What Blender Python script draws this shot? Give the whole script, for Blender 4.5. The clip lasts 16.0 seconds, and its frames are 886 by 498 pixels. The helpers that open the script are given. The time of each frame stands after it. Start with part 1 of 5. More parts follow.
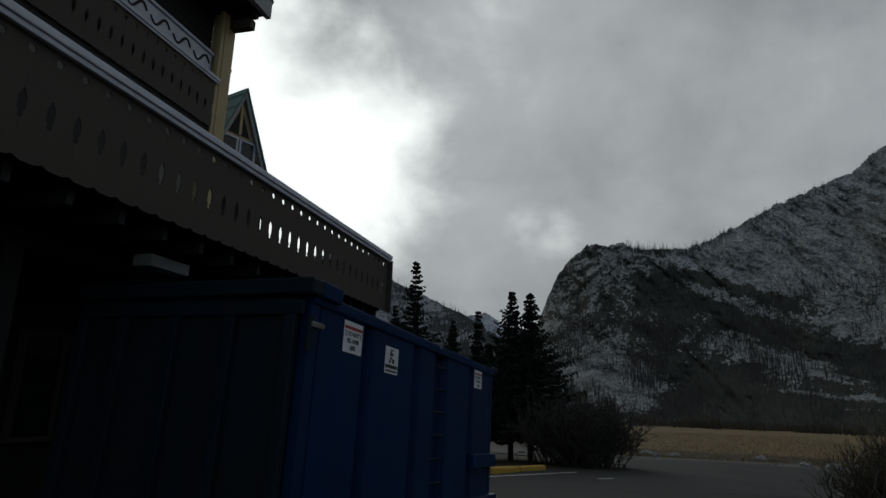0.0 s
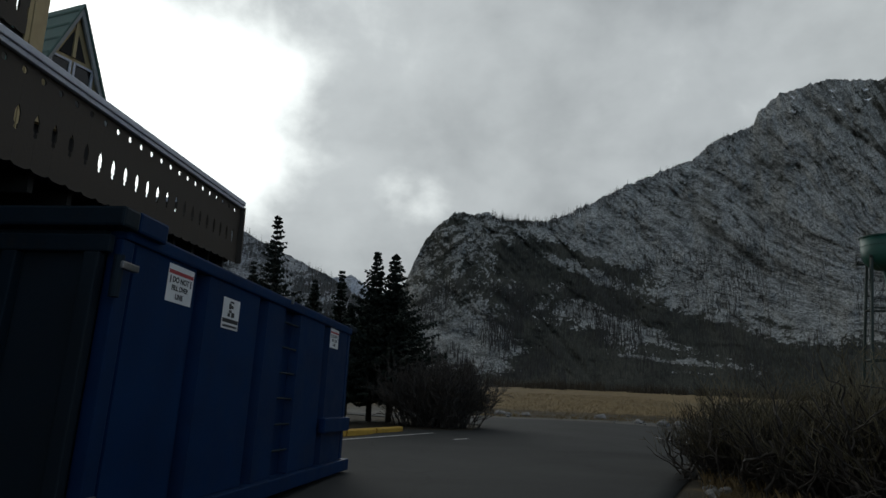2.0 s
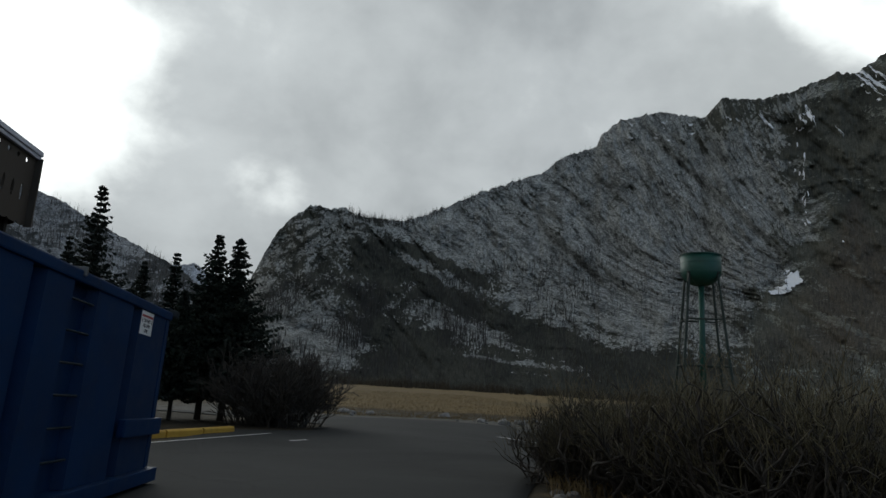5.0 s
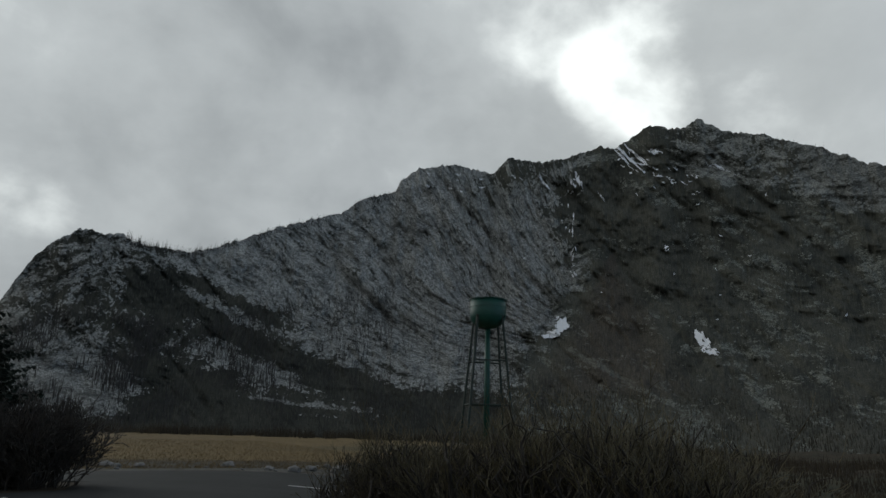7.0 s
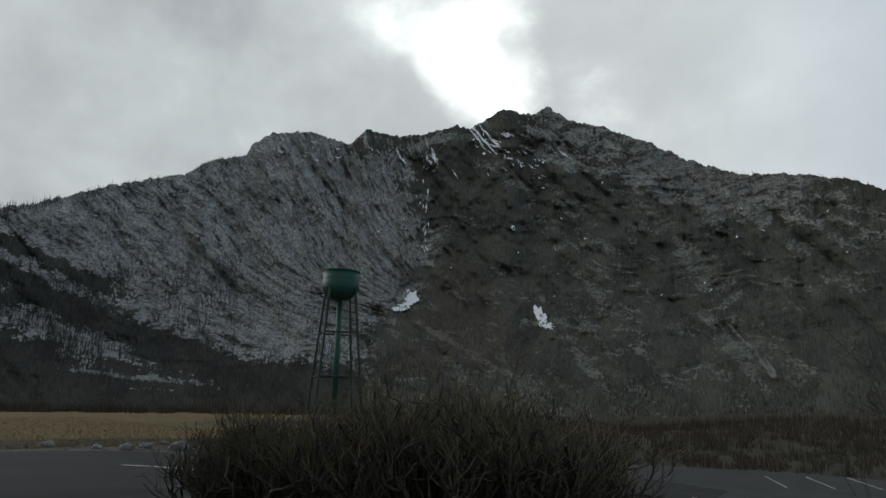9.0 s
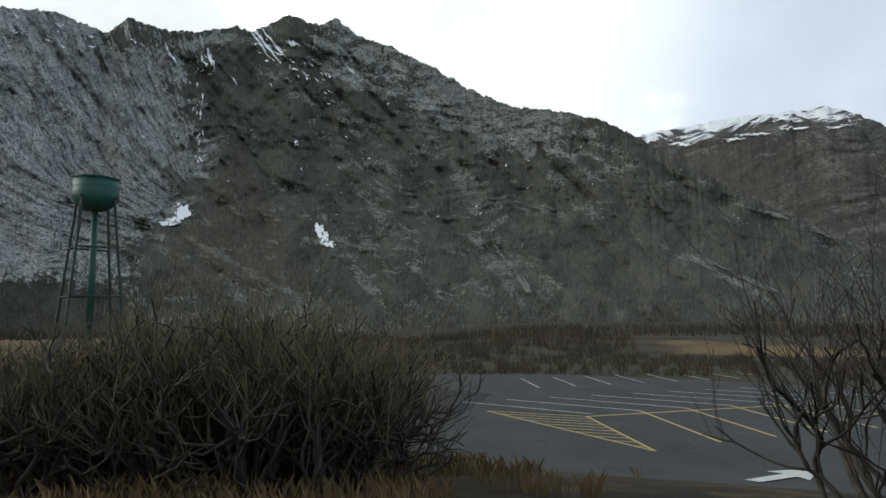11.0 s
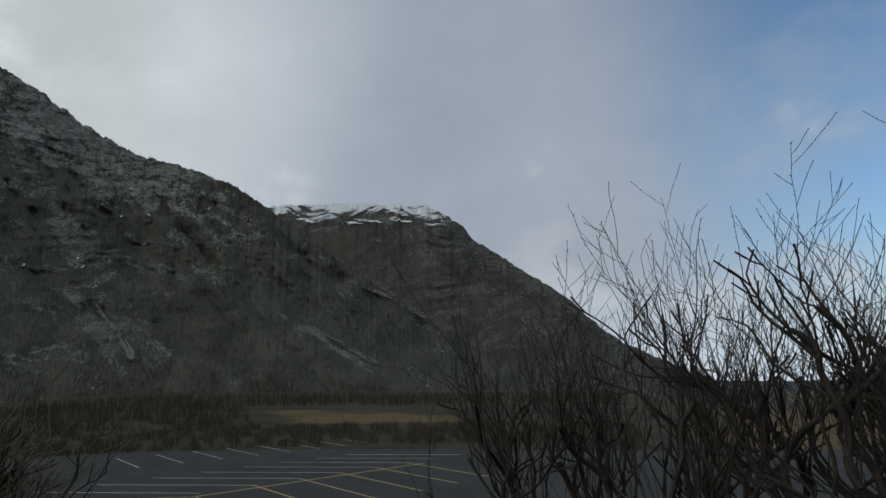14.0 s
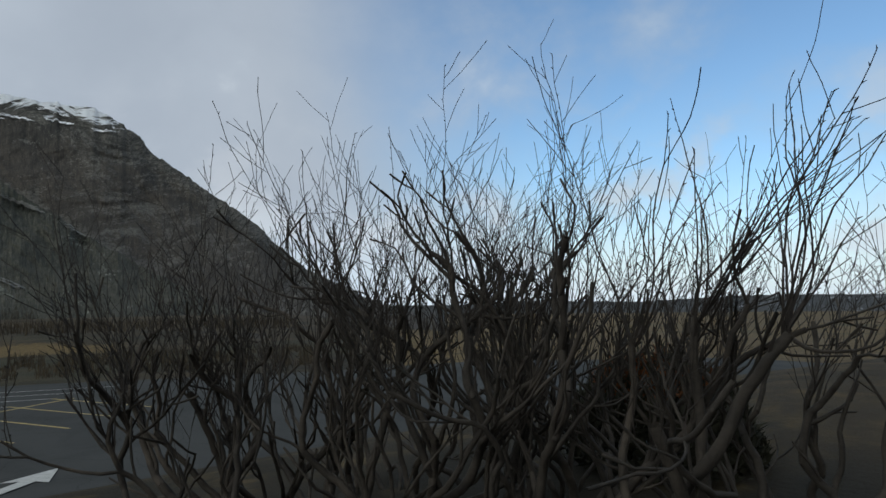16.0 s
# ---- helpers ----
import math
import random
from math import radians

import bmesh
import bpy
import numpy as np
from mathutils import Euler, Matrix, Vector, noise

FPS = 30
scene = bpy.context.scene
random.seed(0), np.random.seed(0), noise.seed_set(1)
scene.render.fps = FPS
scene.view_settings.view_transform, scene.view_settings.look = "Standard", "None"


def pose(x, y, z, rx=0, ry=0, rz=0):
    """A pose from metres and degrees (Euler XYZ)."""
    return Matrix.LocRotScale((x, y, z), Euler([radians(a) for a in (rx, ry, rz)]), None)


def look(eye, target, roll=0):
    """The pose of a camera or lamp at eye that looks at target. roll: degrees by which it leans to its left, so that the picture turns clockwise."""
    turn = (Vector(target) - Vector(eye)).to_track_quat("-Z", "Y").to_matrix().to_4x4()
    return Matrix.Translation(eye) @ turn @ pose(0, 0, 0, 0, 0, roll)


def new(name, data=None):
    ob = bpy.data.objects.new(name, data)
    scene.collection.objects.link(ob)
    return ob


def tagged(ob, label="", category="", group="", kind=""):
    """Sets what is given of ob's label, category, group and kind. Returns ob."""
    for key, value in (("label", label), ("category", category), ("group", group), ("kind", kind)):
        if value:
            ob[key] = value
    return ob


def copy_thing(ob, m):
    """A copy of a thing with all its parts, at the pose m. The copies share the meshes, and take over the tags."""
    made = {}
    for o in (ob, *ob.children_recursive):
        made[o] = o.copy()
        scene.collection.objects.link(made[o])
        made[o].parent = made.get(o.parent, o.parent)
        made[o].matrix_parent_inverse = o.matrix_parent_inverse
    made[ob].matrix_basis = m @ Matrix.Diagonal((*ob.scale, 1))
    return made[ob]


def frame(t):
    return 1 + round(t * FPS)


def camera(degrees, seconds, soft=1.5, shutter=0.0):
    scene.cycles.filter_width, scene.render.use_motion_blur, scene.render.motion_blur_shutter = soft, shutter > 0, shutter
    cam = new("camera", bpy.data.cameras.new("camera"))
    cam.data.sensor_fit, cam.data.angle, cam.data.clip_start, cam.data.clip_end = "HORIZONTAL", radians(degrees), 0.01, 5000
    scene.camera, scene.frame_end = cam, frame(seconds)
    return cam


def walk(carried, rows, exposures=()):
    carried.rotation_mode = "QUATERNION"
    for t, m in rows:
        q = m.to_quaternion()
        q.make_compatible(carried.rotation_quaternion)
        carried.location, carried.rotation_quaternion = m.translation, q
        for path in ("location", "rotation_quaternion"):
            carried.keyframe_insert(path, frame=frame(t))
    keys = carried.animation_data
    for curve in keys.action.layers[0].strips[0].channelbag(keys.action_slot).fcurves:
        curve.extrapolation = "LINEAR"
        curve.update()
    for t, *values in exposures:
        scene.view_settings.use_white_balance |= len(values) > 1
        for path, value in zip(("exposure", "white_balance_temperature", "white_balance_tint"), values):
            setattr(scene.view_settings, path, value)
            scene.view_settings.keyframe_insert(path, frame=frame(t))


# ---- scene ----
cam = camera(69.78, 16.0)
PATH = [
    (0.0, pose(0.02, -0.73, 1.61, 103.52, -1.77, 12.15)),
    (0.5, pose(-0.01, -0.50, 1.63, 102.91, -1.45, 8.06)),
    (1.0, pose(-0.02, -0.38, 1.61, 101.75, -1.03, 4.19)),
    (1.5, pose(-0.04, -0.17, 1.61, 101.18, -1.31, 2.49)),
    (2.0, pose(0.00, 0.00, 1.60, 100.63, -2.06, 0.00)),
    (2.5, pose(0.01, 0.21, 1.60, 100.72, -1.45, -3.04)),
    (3.0, pose(0.04, 0.44, 1.59, 100.61, -1.62, -4.94)),
    (5.5, pose(0.11, 1.14, 1.58, 101.62, -2.64, -18.96)),
    (6.0, pose(0.11, 1.32, 1.58, 103.30, -1.35, -25.95)),
    (6.5, pose(0.07, 1.52, 1.58, 104.23, -1.34, -30.18)),
    (7.0, pose(0.03, 1.68, 1.59, 105.44, -1.91, -31.89)),
    (7.5, pose(-0.04, 1.81, 1.59, 105.67, -0.58, -35.25)),
    (8.0, pose(-0.10, 1.89, 1.59, 104.35, -0.73, -38.79)),
    (8.5, pose(-0.14, 1.94, 1.60, 104.12, -1.30, -41.55)),
    (9.0, pose(-0.10, 1.98, 1.61, 103.32, -1.07, -45.28)),
    (9.5, pose(0.02, 2.09, 1.63, 101.15, 0.56, -50.48)),
    (10.0, pose(0.21, 2.32, 1.65, 98.81, 0.23, -55.82)),
    (12.5, pose(0.99, 3.16, 1.65, 98.40, 0.69, -77.00)),
    (13.0, pose(1.07, 3.21, 1.65, 101.22, 0.03, -82.33)),
    (13.5, pose(1.00, 3.29, 1.63, 102.96, 0.46, -90.10)),
    (14.0, pose(0.97, 3.32, 1.59, 102.09, 0.32, -98.19)),
    (14.5, pose(0.99, 3.32, 1.57, 100.14, -0.41, -103.91)),
    (15.0, pose(1.17, 3.22, 1.58, 97.56, 0.18, -110.49)),
    (15.5, pose(1.17, 3.15, 1.57, 96.32, 0.34, -118.80)),
    (16.0, pose(1.19, 3.02, 1.57, 95.23, 0.80, -125.90)),
]
EXPOSURES = [(0.0, -0.85, 6250, 5), (1.0, -0.55, 6250, 5), (2.0, -0.4, 6250, 5), (5.5, -0.32, 6250, 5), (7.0, -0.5, 6250, 5), (8.5, -0.32, 6250, 5), (9.5, 0.15, 6250, 5), (10.0, 0.62, 6250, 5), (12.5, 0.4, 6250, 5), (13.0, -0.24, 6250, 5), (13.5, -0.4, 6200, 5), (14.5, -0.3, 6150, 5), (15.0, -0.05, 6150, 5), (16.0, -0.08, 6150, 4)]
walk(cam, PATH, EXPOSURES)

# ---- world: broken overcast with a bright gap, clearing to blue on one side ----
SUN_AZ, SUN_EL = -16.0, 24.0


def heading(az, el):
    a, e = radians(az), radians(el)
    return Vector((math.sin(a) * math.cos(e), math.cos(a) * math.cos(e), math.sin(e)))


def node(tree, kind, **sockets):
    n = tree.nodes.new(kind)
    for key, value in sockets.items():
        n.inputs[key.replace("_", " ")].default_value = value
    return n


def link(tree, a, b):
    tree.links.new(a, b)


def math_node(tree, op, a, b=None, c=None, clamp=False):
    n = tree.nodes.new("ShaderNodeMath")
    n.operation, n.use_clamp = op, clamp
    for i, v in enumerate((a, b, c)):
        if v is None:
            continue
        if isinstance(v, (int, float)):
            n.inputs[i].default_value = v
        else:
            tree.links.new(v, n.inputs[i])
    return n.outputs[0]


def ramp(tree, value, lo, hi, a=0.0, b=1.0, smooth=True):
    n = tree.nodes.new("ShaderNodeMapRange")
    n.interpolation_type = "SMOOTHSTEP" if smooth else "LINEAR"
    n.inputs[1].default_value, n.inputs[2].default_value = lo, hi
    n.inputs[3].default_value, n.inputs[4].default_value = a, b
    tree.links.new(value, n.inputs[0])
    return n.outputs[0]


def mix_col(tree, fac, a, b, mode="MIX"):
    n = tree.nodes.new("ShaderNodeMix")
    n.data_type, n.blend_type = "RGBA", mode
    for i, v in ((0, fac), (6, a), (7, b)):
        if isinstance(v, (int, float)):
            n.inputs[i].default_value = v
        elif isinstance(v, (tuple, list)):
            n.inputs[i].default_value = (*v, 1.0)
        else:
            tree.links.new(v, n.inputs[i])
    return n.outputs[2]


def noise_out(tree, vec, scale, detail=5.0, rough=0.55, distortion=0.0):
    n = node(tree, "ShaderNodeTexNoise", Scale=scale, Detail=detail, Roughness=rough, Distortion=distortion)
    if vec is not None:
        tree.links.new(vec, n.inputs["Vector"])
    return n.outputs[0]


world = bpy.data.worlds.new("sky")
scene.world = world
world.use_nodes = True
wt = world.node_tree
wt.nodes.clear()
sky = wt.nodes.new("ShaderNodeTexSky")
sky.sky_type, sky.sun_disc = "NISHITA", False
sky.sun_elevation, sky.sun_rotation = radians(SUN_EL), radians(SUN_AZ)
coord = wt.nodes.new("ShaderNodeTexCoord").outputs["Generated"]
sep = wt.nodes.new("ShaderNodeSeparateXYZ")
link(wt, coord, sep.inputs[0])
zz = math_node(wt, "MAXIMUM", math_node(wt, "ADD", sep.outputs[2], 0.32), 0.12)
flat = wt.nodes.new("ShaderNodeCombineXYZ")
link(wt, math_node(wt, "DIVIDE", sep.outputs[0], zz), flat.inputs[0])
link(wt, math_node(wt, "DIVIDE", sep.outputs[1], zz), flat.inputs[1])
flat.inputs[2].default_value = 3.7
FLAT = flat.outputs[0]


def lobe(az, el, lo, hi):
    """A soft brightening of the cloud round a heading."""
    d = wt.nodes.new("ShaderNodeVectorMath")
    d.operation = "DOT_PRODUCT"
    link(wt, coord, d.inputs[0])
    d.inputs[1].default_value = heading(az, el)
    return ramp(wt, d.outputs["Value"], lo, hi)


squash = wt.nodes.new("ShaderNodeVectorMath")
squash.operation = "MULTIPLY"
link(wt, coord, squash.inputs[0])
squash.inputs[1].default_value = (1.0, 1.0, 1.35)
puff = squash.outputs[0]
big = noise_out(wt, puff, 2.0, 7.0, 0.50, 0.15)
fine = noise_out(wt, puff, 5.2, 9.0, 0.55, 0.15)
wisp = math_node(wt, "ADD", math_node(wt, "MULTIPLY", big, 0.62), math_node(wt, "MULTIPLY", fine, 0.38))
grey = ramp(wt, wisp, 0.36, 0.64)
glow_sun = math_node(wt, "ADD", lobe(-36, 19, 0.90, 1.0), math_node(wt, "MULTIPLY", math_node(wt, "ADD", lobe(55, 30, 0.93, 1.0), lobe(49, 29, 0.9915, 1.0)), 0.40))
glow_sun = math_node(wt, "ADD", glow_sun, math_node(wt, "MULTIPLY", lobe(-3.0, 15.2, 0.9965, 1.0), 0.34))
glow_wide = math_node(wt, "ADD", lobe(-20, 20, 0.55, 1.0), math_node(wt, "MULTIPLY", lobe(58, 29, 0.84, 1.0), 1.6))
cloud = mix_col(wt, grey, (0.25, 0.265, 0.29), (0.56, 0.575, 0.595))
# the thinning veil of cloud before the clear side is pale and even
cloud = mix_col(wt, math_node(wt, "MULTIPLY", lobe(108, 24, 0.76, 0.96), 0.8), cloud, (0.47, 0.505, 0.59))
edge = math_node(wt, "ADD", math_node(wt, "MULTIPLY", wisp, 1.25), math_node(wt, "MULTIPLY", glow_sun, 0.46))
lit = math_node(wt, "ADD", ramp(wt, edge, 0.74, 1.12), math_node(wt, "MULTIPLY", glow_wide, 0.15))
bright = mix_col(wt, math_node(wt, "MINIMUM", lit, 1.0), cloud, (1.9, 1.9, 1.84))
clear = math_node(wt, "MULTIPLY", lobe(160, 24, 0.68, 0.92), ramp(wt, math_node(wt, "ADD", wisp, math_node(wt, "MULTIPLY", lobe(142, 27, 0.72, 0.99), -0.22)), 0.28, 0.55, 1.0, 0.0))
nishita = mix_col(wt, 1.0, sky.outputs[0], (0.128, 0.142, 0.155), "MULTIPLY")
both = mix_col(wt, clear, bright, nishita)
# towards the horizon on the clear side the haze turns pale
haze = math_node(wt, "MULTIPLY", ramp(wt, sep.outputs[2], 0.0, 0.2, 0.85, 0.0), lobe(140, 0, 0.6, 0.95))
puffs = math_node(wt, "MULTIPLY", ramp(wt, fine, 0.50, 0.62), math_node(wt, "MULTIPLY", ramp(wt, sep.outputs[2], 0.08, 0.36, 0.7, 0.0), lobe(135, 10, 0.6, 0.9)))
both = mix_col(wt, puffs, both, (0.66, 0.66, 0.70))
both = mix_col(wt, haze, both, (0.80, 0.86, 0.95))
bg = wt.nodes.new("ShaderNodeBackground")
link(wt, both, bg.inputs[0])
bg.inputs[1].default_value = 1.0
out = wt.nodes.new("ShaderNodeOutputWorld")
link(wt, bg.outputs[0], out.inputs[0])

lamp = bpy.data.lights.new("sun", "SUN")
lamp.energy, lamp.angle, lamp.color = 0.7, radians(25), (1.0, 0.96, 0.9)
sun = new("sun", lamp)
sun.matrix_world = look(heading(SUN_AZ, SUN_EL) * 200, (0, 0, 0))

# ---- materials ----


def material(name):
    m = bpy.data.materials.new(name)
    m.use_nodes = True
    t = m.node_tree
    return m, t, t.nodes["Principled BSDF"]


def surface(name, col_a, col_b, scale=6.0, rough=0.8, bump=0.2, metal=0.0, fine=60.0, per_piece=0.12, spec=0.4, stains=None, island=0.0):
    """A worn two-tone surface: large patches, fine grain, a little relief, each piece slightly its own."""
    m, t, p = material(name)
    c = t.nodes.new("ShaderNodeTexCoord").outputs["Object"]
    a = noise_out(t, c, scale, 6.0, 0.6)
    b = noise_out(t, c, fine, 4.0, 0.6)
    f = math_node(t, "ADD", math_node(t, "MULTIPLY", ramp(t, a, 0.3, 0.7), 0.7), math_node(t, "MULTIPLY", b, 0.3))
    col = mix_col(t, f, col_a, col_b)
    info = t.nodes.new("ShaderNodeObjectInfo").outputs["Random"]
    col = mix_col(t, math_node(t, "MULTIPLY", info, per_piece), col, (0.02, 0.02, 0.02))
    if island:
        one = t.nodes.new("ShaderNodeNewGeometry").outputs["Random Per Island"]
        col = mix_col(t, math_node(t, "MULTIPLY", one, island), col, tuple(x * 0.2 for x in col_a))
    if stains:
        col = mix_col(t, ramp(t, noise_out(t, c, scale * 0.6, 8.0, 0.7, 1.0), 0.58, 0.72), col, stains)
    link(t, col, p.inputs["Base Color"])
    p.inputs["Metallic"].default_value = metal
    p.inputs["Specular IOR Level"].default_value = spec
    link(t, ramp(t, a, 0.2, 0.8, max(rough - 0.12, 0.05), min(rough + 0.1, 1.0)), p.inputs["Roughness"])
    if bump:
        n = node(t, "ShaderNodeBump", Strength=bump, Distance=0.01)
        link(t, b, n.inputs["Height"])
        link(t, n.outputs[0], p.inputs["Normal"])
    return m


def asphalt(name, tone):
    """Worn tarmac: patches, grit and a net of fine cracks."""
    m, at, ap = material(name)
    ac = at.nodes.new("ShaderNodeTexCoord").outputs["Object"]
    a_big = noise_out(at, ac, 0.25, 6.0, 0.6, 0.6)
    a_fine = noise_out(at, ac, 45.0, 4.0, 0.7)
    a_crack = at.nodes.new("ShaderNodeTexVoronoi")
    a_crack.feature, a_crack.inputs["Scale"].default_value = "DISTANCE_TO_EDGE", 0.28
    a_warp = at.nodes.new("ShaderNodeVectorMath")
    a_warp.operation = "ADD"
    link(at, ac, a_warp.inputs[0])
    a_n = node(at, "ShaderNodeTexNoise", Scale=0.9, Detail=6.0)
    link(at, ac, a_n.inputs["Vector"])
    link(at, a_n.outputs["Color"], a_warp.inputs[1])
    link(at, a_warp.outputs[0], a_crack.inputs["Vector"])
    a_col = mix_col(at, ramp(at, a_big, 0.3, 0.7), tuple(tone * x for x in (0.032, 0.034, 0.034)), tuple(tone * x for x in (0.052, 0.054, 0.053)))
    a_col = mix_col(at, math_node(at, "MULTIPLY", a_fine, 0.45), a_col, tuple(tone * x for x in (0.08, 0.08, 0.077)))
    a_col = mix_col(at, ramp(at, a_crack.outputs["Distance"], 0.0, 0.006, 0.7, 0.0), a_col, (0.02, 0.02, 0.02))
    link(at, a_col, ap.inputs["Base Color"])
    ap.inputs["Roughness"].default_value = 0.9
    ap.inputs["Specular IOR Level"].default_value = 0.12
    a_bump = node(at, "ShaderNodeBump", Strength=0.35, Distance=0.01)
    link(at, a_fine, a_bump.inputs["Height"])
    link(at, a_bump.outputs[0], ap.inputs["Normal"])
    return m


ASPHALT_M = asphalt("asphalt", 0.70)
# same asphalt in a paler tone for the car park
LOT_M = asphalt("paler_asphalt", 1.08)

# dry grass, gravel and brush: the cover is stored on the sheet as "dry" and "gravel"
GROUND_M, gt, gp = material("ground")
gc = gt.nodes.new("ShaderNodeTexCoord").outputs["Object"]
dry = gt.nodes.new("ShaderNodeAttribute")
dry.attribute_name = "dry"
grav = gt.nodes.new("ShaderNodeAttribute")
grav.attribute_name = "gravel"
g1 = noise_out(gt, gc, 0.12, 8.0, 0.65, 0.5)
g2 = noise_out(gt, gc, 14.0, 5.0, 0.7)
g3 = noise_out(gt, gc, 1.3, 6.0, 0.65)
brush = mix_col(gt, ramp(gt, g1, 0.35, 0.65), (0.026, 0.024, 0.018), (0.062, 0.048, 0.030))
straw = mix_col(gt, ramp(gt, g3, 0.3, 0.7), (0.10, 0.070, 0.032), (0.175, 0.125, 0.055))
straw = mix_col(gt, math_node(gt, "MULTIPLY", ramp(gt, g1, 0.55, 0.72), 0.7), straw, (0.10, 0.08, 0.035))
stone = mix_col(gt, g2, (0.055, 0.054, 0.048), (0.13, 0.125, 0.112))
g_col = mix_col(gt, ramp(gt, math_node(gt, "ADD", dry.outputs["Fac"], math_node(gt, "MULTIPLY", math_node(gt, "SUBTRACT", g3, 0.5), 0.7)), 0.35, 0.65), brush, straw)
wide = noise_out(gt, gc, 0.006, 5.0, 0.6, 0.8)
g_col = mix_col(gt, ramp(gt, wide, 0.46, 0.60, 0.0, 0.4), g_col, (0.11, 0.085, 0.052))
g_col = mix_col(gt, ramp(gt, wide, 0.34, 0.44, 0.6, 0.0), g_col, (0.05, 0.055, 0.035))
g_col = mix_col(gt, ramp(gt, math_node(gt, "ADD", grav.outputs["Fac"], math_node(gt, "MULTIPLY", math_node(gt, "SUBTRACT", g3, 0.5), 0.8)), 0.4, 0.6), g_col, stone)
link(gt, g_col, gp.inputs["Base Color"])
gp.inputs["Roughness"].default_value = 0.95
gp.inputs["Specular IOR Level"].default_value = 0.15
g_bump = node(gt, "ShaderNodeBump", Strength=0.6, Distance=0.05)
link(gt, g2, g_bump.inputs["Height"])
link(gt, g_bump.outputs[0], gp.inputs["Normal"])


def mountain_material(name, rock_a, rock_b, veg_a, veg_b, snow_line, haze_f):
    """Bedded, cracked rock, scrub in the cover that the mesh carries, snow dusting above a height, haze in the colour.
    """
    m, t, p = material(name)
    c = t.nodes.new("ShaderNodeTexCoord").outputs["Object"]
    cov = t.nodes.new("ShaderNodeAttribute")
    cov.attribute_name = "cover"
    bed = t.nodes.new("ShaderNodeAttribute")
    bed.attribute_name = "bed"
    parts = t.nodes.new("ShaderNodeSeparateXYZ")
    link(t, cov.outputs["Vector"], parts.inputs[0])
    fa = t.nodes.new("ShaderNodeAttribute")
    fa.attribute_name = "face"
    g = fa.outputs["Vector"]
    low = noise_out(t, g, 0.35, 8.0, 0.62, 0.6)
    mid = noise_out(t, g, 1.5, 8.0, 0.70, 0.4)
    sharp = noise_out(t, g, 4.2, 7.0, 0.70, 0.4)
    grit = noise_out(t, g, 9.0, 3.0, 0.65)
    band = noise_out(t, bed.outputs["Vector"], 1.0, 8.0, 0.70, 0.35)
    crack = noise_out(t, bed.outputs["Vector"], 2.1, 5.0, 0.62, 0.9)
    crack = ramp(t, math_node(t, "ABSOLUTE", math_node(t, "SUBTRACT", crack, 0.5)), 0.004, 0.034, 1.0, 0.0)
    # clumps of bare trees stand as short upright strokes
    up = t.nodes.new("ShaderNodeVectorMath")
    up.operation = "MULTIPLY"
    link(t, g, up.inputs[0])
    up.inputs[1].default_value = (9.0, 1.7, 1.0)
    wood = noise_out(t, up.outputs[0], 1.0, 4.0, 0.6, 0.2)
    warp = noise_out(t, g, 0.6, 9.0, 0.7, 1.2)
    rock = mix_col(t, ramp(t, warp, 0.3, 0.7), rock_a, rock_b)
    rock = mix_col(t, ramp(t, band, 0.50, 0.64, 0.0, 0.6), rock, tuple(x * 1.2 for x in rock_b))
    rock = mix_col(t, ramp(t, band, 0.38, 0.48, 0.85, 0.0), rock, tuple(x * 0.36 for x in rock_a))
    rock = mix_col(t, ramp(t, sharp, 0.54, 0.66, 0.0, 0.5), rock, tuple(x * 1.35 for x in rock_b))
    rock = mix_col(t, ramp(t, sharp, 0.36, 0.49, 0.85, 0.0), rock, tuple(x * 0.3 for x in rock_a))
    rock = mix_col(t, math_node(t, "MULTIPLY", crack, ramp(t, mid, 0.38, 0.56, 0.3, 0.95)), rock, tuple(x * 0.2 for x in rock_a))
    rock = mix_col(t, ramp(t, grit, 0.38, 0.60, 0.6, 0.0), rock, tuple(x * 0.3 for x in rock_a))
    rock = mix_col(t, parts.outputs[2], rock, (0.42, 0.43, 0.385), "MULTIPLY")
    rock = mix_col(t, math_node(t, "MULTIPLY", parts.outputs[1], 0.45), rock, (0.125, 0.108, 0.085))
    veg = mix_col(t, ramp(t, low, 0.35, 0.65), veg_a, veg_b)
    veg = mix_col(t, parts.outputs[2], mix_col(t, 1.0, veg, (0.72, 0.74, 0.74), "MULTIPLY"), veg)
    veg = mix_col(t, math_node(t, "MULTIPLY", parts.outputs[1], 0.8), veg, (0.088, 0.070, 0.052))
    veg = mix_col(t, ramp(t, wood, 0.50, 0.66, 0.0, 0.35), veg, tuple(x * 1.7 for x in veg_b))
    veg = mix_col(t, ramp(t, wood, 0.34, 0.48, 0.5, 0.0), veg, tuple(x * 0.4 for x in veg_a))
    veg = mix_col(t, ramp(t, grit, 0.38, 0.62, 0.4, 0.0), veg, tuple(x * 0.3 for x in veg_a))
    f = math_node(t, "ADD", parts.outputs[0], math_node(t, "MULTIPLY", math_node(t, "SUBTRACT", mid, 0.5), ramp(t, parts.outputs[2], 0.0, 1.0, 1.7, 0.9)))
    f = math_node(t, "ADD", f, math_node(t, "MULTIPLY", math_node(t, "SUBTRACT", 0.5, band), 2.1))
    f = math_node(t, "ADD", f, math_node(t, "MULTIPLY", math_node(t, "SUBTRACT", 0.5, sharp), 1.7))
    col = mix_col(t, ramp(t, f, 0.40, 0.58), rock, veg)
